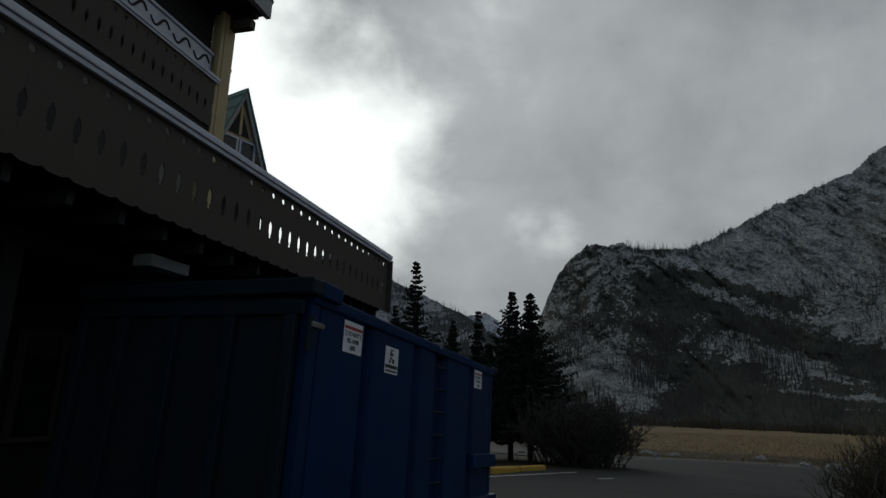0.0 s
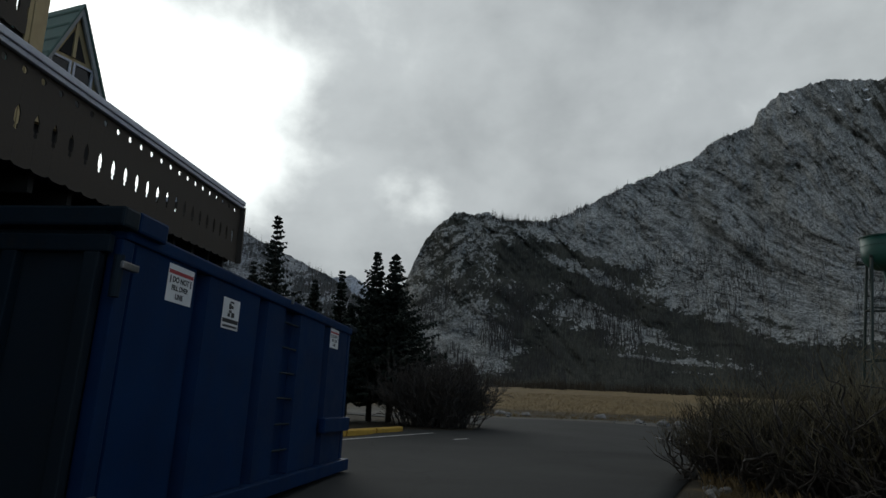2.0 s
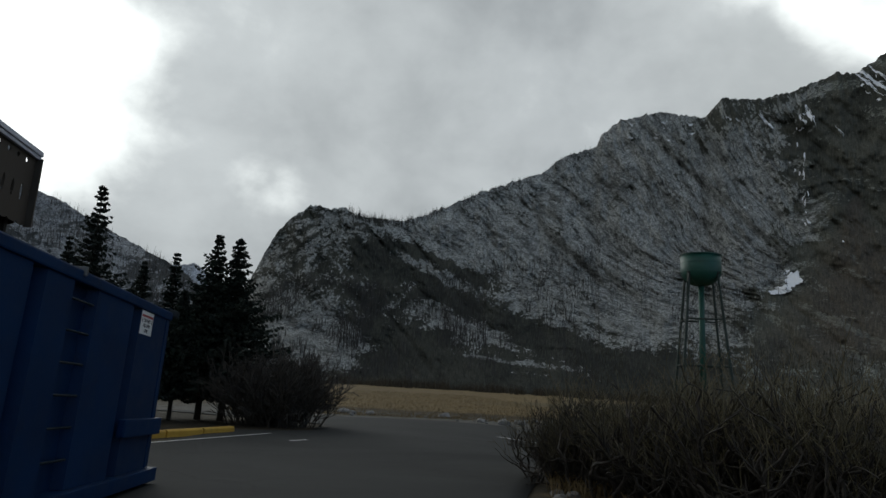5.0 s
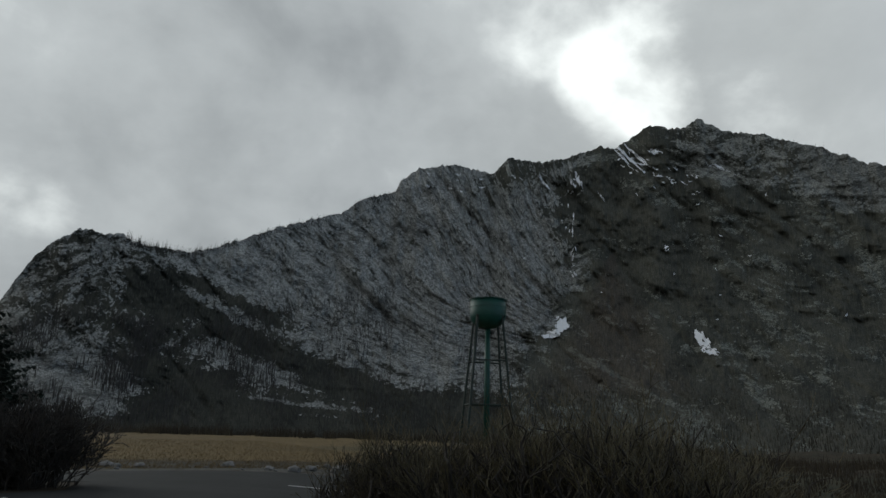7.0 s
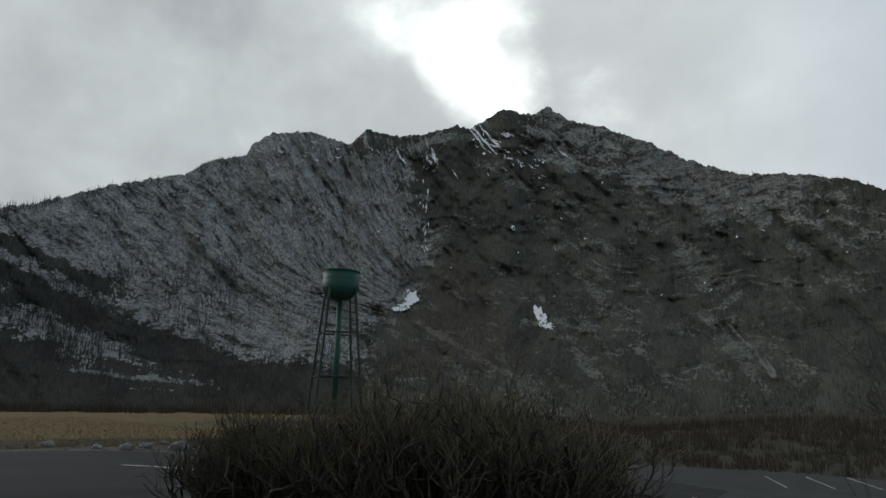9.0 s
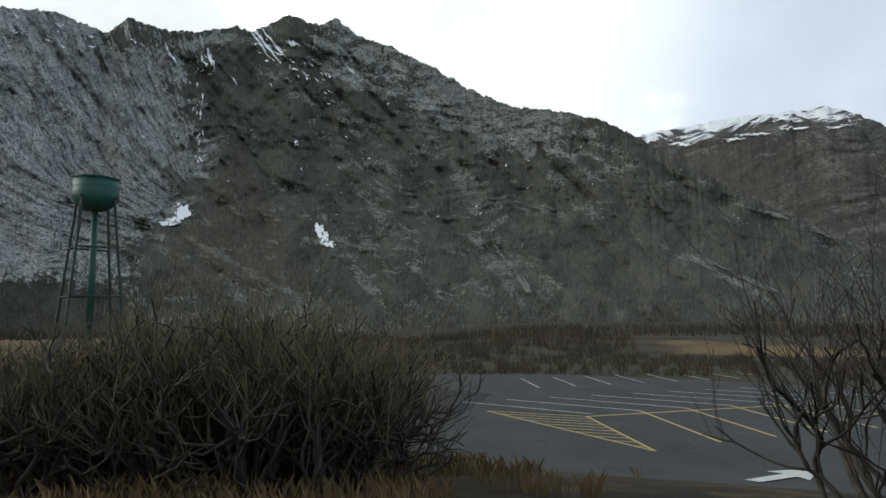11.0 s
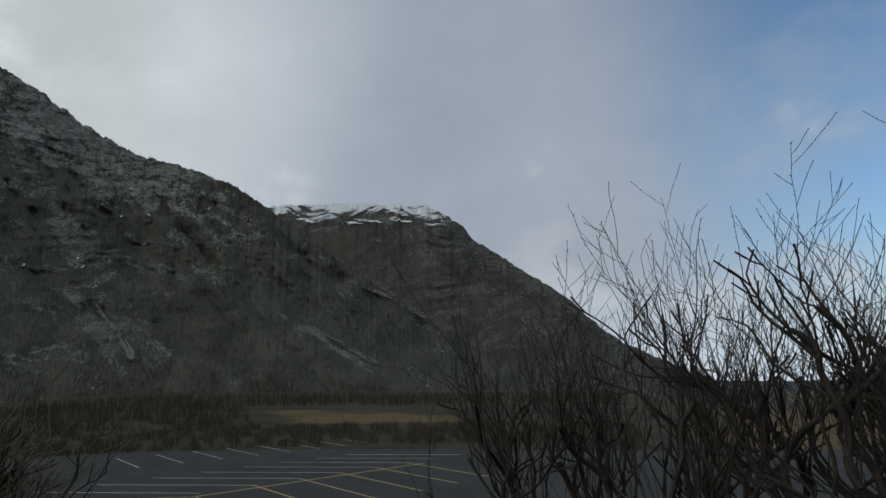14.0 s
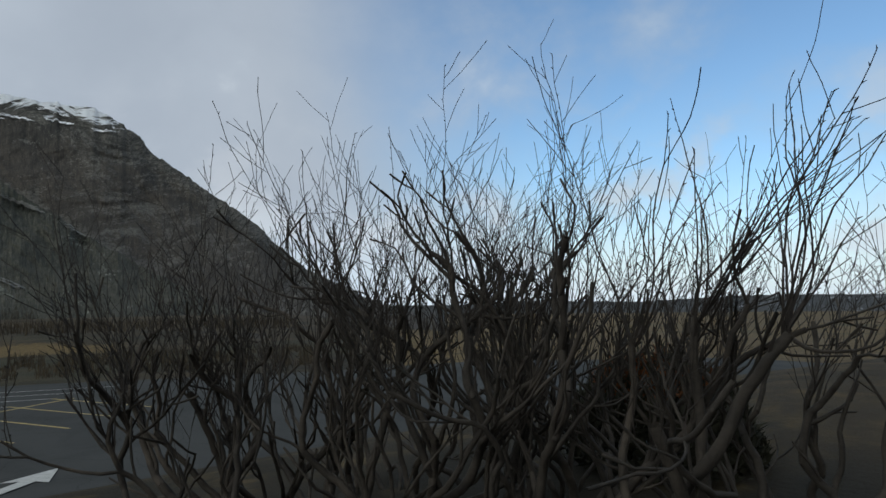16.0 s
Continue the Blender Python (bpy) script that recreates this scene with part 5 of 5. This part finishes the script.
OCHRE = "leafless shrub with dense ochre-tipped twigs beside the drive"
stools = []
for k in range(3):
    stools.append(cut_shrub(6.0 + 0.01 * k, 8.0, 30, 0.85, 0.50, 1.66, 12, 0.22, 0.66, 100 + k, TWIG_M, OCHRE, "shrubs on the verge", thick=0.027, branch=(0.46, 0.42), min_r=0.0034, wander=0.38, step=0.095, side_p=0.30, fan=0.45, low=0.25))
verge = ((4.6, 11.0, 0.76), (4.9, 10.0, 0.9), (5.4, 9.1, 1.0), (5.7, 8.2, 1.08), (5.9, 7.3, 1.08), (5.9, 6.75, 0.98), (6.0, 11.5, 0.9), (6.8, 10.1, 1.05), (7.2, 8.7, 1.1), (7.3, 7.4, 1.05), (5.9, 12.7, 0.8), (7.8, 11.0, 1.0), (5.1, 9.55, 0.85), (5.5, 8.7, 0.9), (4.75, 10.5, 0.72), (5.6, 10.8, 0.85), (6.6, 6.75, 0.85))
for k, (x, y, sc_) in enumerate(verge):
    m = pose(x, y, zof(x, y) - 0.03, 0, 0, 67 * k)
    if k < 3:
        stools[k].matrix_basis = m
        stools[k].scale = (sc_, sc_, sc_)
    else:
        ob = copy_thing(stools[k % 3], m)
        ob.scale = (sc_, sc_, sc_)

DARK = "gnarled leafless shrub with dark cut stems and long bare shoots"
HEDGE = ((4.3, 1.9, 1.45, 0.32, 12, (-0.12, 0.18), 0.0), (4.0, 1.2, 1.75, 0.42, 10, (0.0, 0.0), 0.0), (3.6, 0.5, 1.72, 0.42, 10, (0.0, -0.05), 0.0), (3.0, -0.15, 1.55, 0.38, 8, (-0.1, -0.2), 0.2),
         (5.0, 1.0, 1.8, 0.5, 8, (0.1, 0.0), 0.0), (4.4, 0.1, 1.7, 0.5, 8, (0.1, -0.1), 0.0), (2.6, -0.9, 1.45, 0.42, 7, (-0.1, -0.2), 0.3))
for k, (x, y, h, br, n, ln, wh) in enumerate(HEDGE):
    cut_shrub(x, y, n, br, 0.42, h * 1.04, 17, 0.30, 0.92, 320 + k, TWIGB_M, DARK, "shrubs at the roadside", lean=ln, thick=0.023, branch=(0.30, 0.26), min_r=0.0016, wander=0.27, step=0.07, side_p=0.30, bud=0.0042, fan=0.32, low=0.34, whips=(-0.82 * wh, -0.57 * wh))
# one hard-cut stump with a fan of long whips
cut_shrub(2.85, 0.62, 4, 0.12, 0.16, 1.22, 8, 0.8, 1.45, 343, TWIGB_M, "hard-pruned dark stump with a fan of long budded whips", "shrubs at the roadside", thick=0.034, branch=(0.0, 0.0), min_r=0.0022, wander=0.12, step=0.075, side_p=0.10, bud=0.0055, fan=0.34, low=0.80, whips=(-0.25, -0.17))

for k, (x, y) in enumerate(((0.0, 23.6), (-0.9, 24.2), (0.6, 24.2), (-0.3, 24.6))):
    shrub(x, y, 80, 0.55, 2.5, 0.8, 500 + k, TWIGB_M, "dense dark leafless shrub beside the spruces", "shrubs by the spruces", thick=0.016, branch=(0.6, 0.6), min_r=0.010, wander=0.14, step=0.14, up=0.04)



def juniper(x, y, rx, rz, seed):
    """A low evergreen mound: thousands of small sprays over a lumpy dome, with a rust-brown dead patch on top."""
    r = np.random.default_rng(seed)
    j = tagged(empty("juniper_bush", Matrix.Translation((x, y, zof(x, y)))), "low dark evergreen mound with a rust-brown dead top", "bush")
    for nm, n, mat, lo_ in (("foliage", 9000, JUNIPER_M, 0.0), ("dead_foliage", 1800, RUST_M, 0.72)):
        a, u = r.uniform(0, 6.283, n), r.uniform(lo_, 1, n)
        lump = 0.8 + 0.45 * fbm(np.cos(a) * 1.6 + 3, np.sin(a) * 1.6, u * 2, 4, seed)
        q = r.uniform(0.75, 1.0, n) * lump
        c = np.sqrt(1 - u * u)
        p = np.stack([c * np.cos(a) * rx * q, c * np.sin(a) * rx * q, u * rz * q + 0.02], 1)
        d = r.normal(0, 0.035, (n, 3)) + p * 0.04 + np.array([0, 0, 0.03])
        e = r.normal(0, 0.012, (n, 3))
        v = np.stack([p - e, p + e, p + d], 1).reshape(-1, 3)
        tagged(mesh_object(nm, v.tolist(), [(3 * i, 3 * i + 1, 3 * i + 2) for i in range(n)], mat, j), kind="stuff")


JUNIPER_M = surface("juniper_sprays", (0.018, 0.020, 0.012), (0.050, 0.048, 0.030), 3.0, 0.9, 0.0, per_piece=0.0)
RUST_M = surface("dead_juniper", (0.10, 0.036, 0.012), (0.20, 0.075, 0.026), 3.0, 0.9, 0.0, per_piece=0.0)
juniper(4.3, -1.3, 0.75, 0.75, 12)

# ---- stones at the edge of the field ----


def stone(x, y, s, seed):
    bm = bmesh.new()
    bmesh.ops.create_icosphere(bm, subdivisions=2, radius=s)
    for q in bm.verts:
        n = noise.noise(q.co * (1.6 / s) + Vector((seed, 0, 0)))
        q.co *= 1 + 0.35 * n
        q.co.z *= 0.62
    ob = part("stone", bm, ROCK_M)
    ob.location = (x, y, zof(x, y) + s * 0.25)
    ob.rotation_euler = (0, 0, seed)
    tagged(ob, "rough grey boulder at the edge of the field", "rock", "boulders along the drive's end")


rs = random.Random(5)
for k in range(26):
    stone(rs.uniform(-1.5, 16), rs.uniform(34.6, 40), rs.choice((0.1, 0.13, 0.18, 0.25, 0.36)), k)
stone(14.6, 35.5, 0.55, 40)
stone(13.2, 36.2, 0.34, 41)
for k in range(9):
    sy = rs.uniform(8.2, 12.6)
    stone(drive_right(sy) + rs.uniform(0.2, 0.8), sy, rs.choice((0.05, 0.07, 0.1)), 60 + k)

# ---- dry grass tufts on the verge ----
DRYGRASS_M = surface("dry_grass", (0.11, 0.075, 0.032), (0.23, 0.165, 0.078), 1.5, 0.9, 0.0, per_piece=0.0)


def tufts(name, n, area, h_lo, h_hi, width, label, seed, keep=0.46):
    """Blades of dead grass, each a thin bent wedge."""
    r = np.random.default_rng(seed)
    v, f = [], []
    x, y = area(r, n)
    ok = (fbm(x * 0.9, y * 0.9, 0, 3, seed) > keep) & (x > np.array([drive_right(q) for q in y]) + 0.25) | (y > 36)
    for px, py in zip(x[ok], y[ok]):
        z = zof(px, py)
        h, a = r.uniform(h_lo, h_hi), r.uniform(0, 6.283)
        dx, dy = math.cos(a), math.sin(a)
        bend = r.uniform(0.1, 0.6) * h
        b = len(v)
        v += [(px - dy * width, py + dx * width, z - 0.02), (px + dy * width, py - dx * width, z - 0.02), (px + dx * bend * 0.35 + dy * width * 0.6, py + dy * bend * 0.35 - dx * width * 0.6, z + h * 0.6), (px + dx * bend, py + dy * bend, z + h)]
        f += [(b, b + 1, b + 2), (b, b + 2, b + 3)]
    return tagged(mesh_object(name, v, f, DRYGRASS_M), label, "grass", kind="stuff")


tufts("dry_grass", 16000, lambda r, n: (r.uniform(3.0, 9.0, n), r.uniform(4.0, 12.5, n)), 0.08, 0.26, 0.004, "straw-coloured dead grass under the shrubs", 41)
tufts("field_grass", 22000, lambda r, n: (r.uniform(-3, 24, n), 37 + 45 * r.uniform(0, 1, n) ** 1.6), 0.05, 0.17, 0.012, "short straw-coloured grass on the field", 42, 0.40)

# ---- hotel: balconies of sawn boards, corner post, eave, gable ----
BAL_A, BAL_B = Vector((-3.46, 10.24)), Vector((-4.10, -3.2))
bal_dir = (BAL_B - BAL_A).normalized()
bal_m = Matrix.Translation((BAL_A.x, BAL_A.y, 0)) @ Matrix.Rotation(math.atan2(bal_dir.y, bal_dir.x), 4, "Z")
# in this frame x runs back along the balcony from its far corner, +y points away from the drive
if (bal_m.to_3x3() @ Vector((0, 1, 0))).x > 0:
    FLIP = -1
else:
    FLIP = 1
PITCH = 0.245
hotel = empty("hotel", bal_m)
tagged(hotel, "large wooden hotel with brown board balconies and white rails", "building")


def board_mesh(w, h, name):
    """A balustrade board whose sawn edges leave a round hole and a pointed slot at every joint: rows of (height, half width)."""
    e = w / 2 - 0.0004
    z0, z1, sw, c, rr = 0.30, 0.51, 0.036, 0.84, 0.034
    rows = [(0.005, e * 0.55), (0.03, e), (z0, e), (z0 + 0.015, e - sw * 0.7), (z0 + 0.05, e - sw * 0.5), (z0 + 0.07, e - sw), (z1 - 0.05, e - sw), (z1 - 0.01, e - sw * 0.5), (z1 + 0.02, e)]
    for k in range(7):
        a = radians(-90 + 30 * k)
        rows.append((c + rr * math.sin(a), e - rr * math.cos(a)))
    rows.append((h, e))
    v, f = [], []
    for z, hw in rows:
        v += [(-hw, 0.0, z), (hw, 0.0, z), (hw, 0.012, z), (-hw, 0.012, z)]
    n = len(rows)
    for i in range(n - 1):
        for k in range(4):
            f.append((4 * i + k, 4 * i + (k + 1) % 4, 4 * i + 4 + (k + 1) % 4, 4 * i + 4 + k))
    f += [(3, 2, 1, 0), (4 * n - 4, 4 * n - 3, 4 * n - 2, 4 * n - 1)]
    me = bpy.data.meshes.new(name)
    me.from_pydata(v, [], f)
    me.materials.append(BROWN_M)
    return me


board_me = board_mesh(PITCH, 1.02, "board")


def balustrade(parent, x0, n, y, z, me=board_me):
    bal = empty("balustrade")
    bal.parent = parent
    for k in range(n):
        b = new("board", me)
        b.parent = bal
        b.location = (x0 + PITCH * (k + 0.5), y, z)
    return bal


def rail(parent, x0, x1, y, z, w=0.13, h=0.07):
    r = part("top_rail", box((x0, y - w / 2, z), (x1, y + w / 2, z + h), 0.012), WHITE_M, parent, "weathered white handrail")
    part("rail_moulding", box((x0, y - w / 2 + 0.02, z - 0.05), (x1, y + w / 2 - 0.02, z - 0.002), 0.008), WHITE_M, r)
    return r


YS = FLIP
low = empty("lower_balcony")
low.parent = hotel
balustrade(low, 0.0, 55, 0.0, 3.16)
rail(low, -0.04, 13.5, 0.014, 4.13)
part("corner_board", box((-0.03, -0.004, 3.16), (-0.002, 0.09, 4.1)), BROWN_M, low)
# its short side, set behind the corner
side_bal = empty("side_balustrade")
side_bal.parent = hotel
for k in range(9):
    b = new("board", board_me)
    b.parent = side_bal
    b.rotation_euler = (0, 0, radians(90 * YS))
    b.location = (0.03, YS * (PITCH * (k + 0.5) + 0.10), 3.16)
part("side_rail", box((-0.05, min(YS * 0.09, YS * 2.3), 4.16), (0.08, max(YS * 0.09, YS * 2.3), 4.23), 0.012), WHITE_M, side_bal)


def slab(name, x0, x1, y0, y1, z0, z1, mat, parent=hotel, bevel=0.0, label=""):
    return part(name, box((min(x0, x1), min(YS * y0, YS * y1), z0), (max(x0, x1), max(YS * y0, YS * y1), z1), bevel), mat, parent, label)


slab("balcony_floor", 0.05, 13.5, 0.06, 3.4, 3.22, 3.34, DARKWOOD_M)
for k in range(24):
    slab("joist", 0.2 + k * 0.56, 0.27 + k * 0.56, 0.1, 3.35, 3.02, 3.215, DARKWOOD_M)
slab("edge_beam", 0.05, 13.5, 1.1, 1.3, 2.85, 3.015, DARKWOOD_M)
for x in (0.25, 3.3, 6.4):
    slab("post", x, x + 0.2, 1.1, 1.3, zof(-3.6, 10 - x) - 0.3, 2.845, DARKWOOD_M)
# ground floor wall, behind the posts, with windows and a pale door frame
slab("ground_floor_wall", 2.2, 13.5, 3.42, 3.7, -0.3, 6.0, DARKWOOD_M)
for x in (3.0, 5.2, 7.4, 9.6):
    w_ = slab("window", x, x + 1.2, 3.36, 3.415, 1.0, 2.3, GLASS_M)
    for (a0, a1, b0, b1) in ((x - 0.06, x, 0.94, 2.36), (x + 1.2, x + 1.26, 0.94, 2.36), (x, x + 1.2, 0.94, 1.0), (x, x + 1.2, 2.3, 2.36), (x + 0.57, x + 0.63, 1.0, 2.3)):
        slab("window_frame", a0, a1, 3.32, 3.40, b0, b1, BROWN_M, w_)
slab("drain_pipe", 6.05, 6.12, 3.1, 3.17, 0.0, 3.0, GREYWOOD_M)
slab("wall_lamp_box", 4.9, 5.5, 0.5, 0.72, 2.86, 2.98, GREYWOOD_M)
# storey above, set back
UY = 3.55
up = empty("upper_balcony")
up.parent = hotel
balustrade(up, 0.83, 51, YS * UY, 6.70)
rail(up, 0.76, 13.5, YS * UY, 7.70)
slab("corner_post", 0.40, 0.72, UY - 0.02, UY + 0.30, 3.3, 9.3, YELLOW_M, hotel, 0.01, "cream-yellow corner post")
slab("corner_trim", 0.725, 0.82, UY + 0.0, UY + 0.09, 3.3, 9.3, YELLOW_M, hotel, 0.006)
slab("post_foot", 0.36, 0.95, UY - 0.12, UY - 0.025, 4.30, 4.55, WHITE_M, hotel, 0.01)
sc = slab("fascia", 0.83, 3.6, UY + 0.16, UY + 0.22, 7.85, 8.28, WHITE_M, hotel, 0.006, "white fascia with carved scrolls")
for k in range(5):
    cx = 1.15 + k * 0.6
    bm = bmesh.new()
    pv = None
    for i in range(15):
        u = i / 14
        p = Vector((cx + 0.5 * (u - 0.5), YS * (UY + 0.15), 8.07 + 0.11 * math.sin(u * 6.283)))
        if pv is not None:
            rod(pv, p, 0.022 * (1.2 - abs(u - 0.5)), None, 6, bm)
        pv = p
    part("scroll", bm, DARKWOOD_M, sc)
slab("fascia_cap", 0.78, 3.7, UY + 0.12, UY + 0.26, 8.285, 8.34, WHITE_M, hotel, 0.006)
for k in range(9):
    z = 8.36 + k * 0.16
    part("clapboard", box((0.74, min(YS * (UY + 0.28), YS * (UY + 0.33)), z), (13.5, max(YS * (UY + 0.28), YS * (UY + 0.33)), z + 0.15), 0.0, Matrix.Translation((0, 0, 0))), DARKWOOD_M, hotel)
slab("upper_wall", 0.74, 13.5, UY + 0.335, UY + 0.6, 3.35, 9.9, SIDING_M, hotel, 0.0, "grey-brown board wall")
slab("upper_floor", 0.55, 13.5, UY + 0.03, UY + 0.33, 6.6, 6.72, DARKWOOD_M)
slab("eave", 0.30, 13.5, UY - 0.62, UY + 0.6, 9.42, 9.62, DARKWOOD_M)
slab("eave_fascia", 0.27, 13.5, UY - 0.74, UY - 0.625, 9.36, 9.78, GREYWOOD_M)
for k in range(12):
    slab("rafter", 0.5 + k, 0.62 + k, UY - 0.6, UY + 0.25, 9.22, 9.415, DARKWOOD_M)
slab("bracket", 0.44, 0.62, UY - 0.5, UY - 0.03, 9.0, 9.2, BROWN_M)
slab("downpipe", 0.30, 0.37, UY + 0.1, UY + 0.18, 3.3, 9.3, BROWN_M, hotel, 0.01)
slab("pipe_collar", 0.27, 0.40, UY + 0.06, UY + 0.22, 8.2, 8.26, BROWN_M, hotel)
# roof over the whole block
bm = bmesh.new()
rv = [bm.verts.new((x, YS * y, z)) for x in (0.24, 13.6) for y, z in ((UY - 0.76, 9.79), (UY + 3.0, 12.4), (UY + 3.0, 12.2), (UY - 0.70, 9.79 - 0.14))]
for i in range(4):
    bm.faces.new((rv[i], rv[(i + 1) % 4], rv[4 + (i + 1) % 4], rv[4 + i]))
bm.faces.new(rv[:4])
bm.faces.new(rv[4:][::-1])
bmesh.ops.recalc_face_normals(bm, faces=bm.faces)
part("roof", bm, GREENROOF_M, hotel, "green hotel roof")

# wing with a steep gable, farther back
apex_d = heading(-31.9, 25.5)
EYE0 = Vector((0.02, -0.73, 1.61))
apex = EYE0 + apex_d * (21.0 / math.cos(radians(25.5)))
face_n = Vector((0.93, -0.37, 0)).normalized()
face_h = Vector((-face_n.y, face_n.x, 0))
wing_m = Matrix(((face_h.x, face_n.x, 0, apex.x), (face_h.y, face_n.y, 0, apex.y), (0, 0, 1, 0), (0, 0, 0, 1)))
wing = empty("gabled_wing", wing_m)
tagged(wing, "steep green-roofed gable with cream boards and paired windows", "building")
AZ = apex.z
HW, HH = 1.42, 3.4


def wall_prism(points, y0, y1, name, mat, label="", parent=wing):
    return part(name, prism(points, y1 - y0, Matrix.Translation((0, y0, 0))), mat, parent, label)


gw = wall_prism([(-HW, AZ - HH - 0.4), (HW, AZ - HH - 0.4), (HW, AZ - HH), (0, AZ - 0.12), (-HW, AZ - HH)], -0.2, 0.0, "gable_wall", YELLOW_M)
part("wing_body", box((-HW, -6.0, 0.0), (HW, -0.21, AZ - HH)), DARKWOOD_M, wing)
for s in (-1, 1):
    wall_prism([(0, AZ + 0.06), (s * (HW + 0.18), AZ - HH - 0.32), (s * (HW + 0.06), AZ - HH - 0.36), (0, AZ - 0.26)], 0.10, 0.18, "barge_board", GREYWOOD_M)
    wall_prism([(0, AZ + 0.12), (s * (HW + 0.24), AZ - HH - 0.34), (s * (HW + 0.18), AZ - HH - 0.38), (0, AZ + 0.03)], -6.0, 0.24, "roof_slope", GREENROOF_M)
    for k in range(7):
        u = (k + 0.5) / 7
        px, pz = s * (HW + 0.22) * u, AZ + 0.12 - (HH + 0.46) * u
        part("roof_batten", box((px - 0.03, -5.9, pz - 0.03), (px + 0.03, 0.2, pz + 0.035)), GREENROOF_M, wing)
for x0 in (-0.62, 0.10):
    wn = part("window", box((x0, 0.004, AZ - 3.05), (x0 + 0.52, 0.03, AZ - 1.75)), GLASS_M, wing)
    for a0, a1, b0, b1 in ((x0 - 0.07, x0, -3.12, -1.68), (x0 + 0.52, x0 + 0.59, -3.12, -1.68), (x0, x0 + 0.52, -1.75, -1.68), (x0, x0 + 0.52, -3.12, -3.05), (x0, x0 + 0.52, -2.43, -2.37)):
        part("window_frame", box((a0, 0.031, AZ + b0), (a1, 0.07, AZ + b1), 0.006), WHITE_M, wn)
part("gable_panel", prism([(-0.42, AZ - 1.55), (0.42, AZ - 1.55), (0, AZ - 0.6)], 0.02, Matrix.Translation((0, 0.004, 0))), DARKWOOD_M, wing)
part("gable_stud", box((-0.05, 0.026, AZ - 1.56), (0.05, 0.07, AZ - 0.5)), YELLOW_M, wing)
for s in (-1, 1):
    part("side_panel", prism([(s * 0.78, AZ - 3.1), (s * 1.22, AZ - 3.1), (s * 0.78, AZ - 2.2)], 0.02, Matrix.Translation((0, 0.004, 0))), DARKWOOD_M, wing)
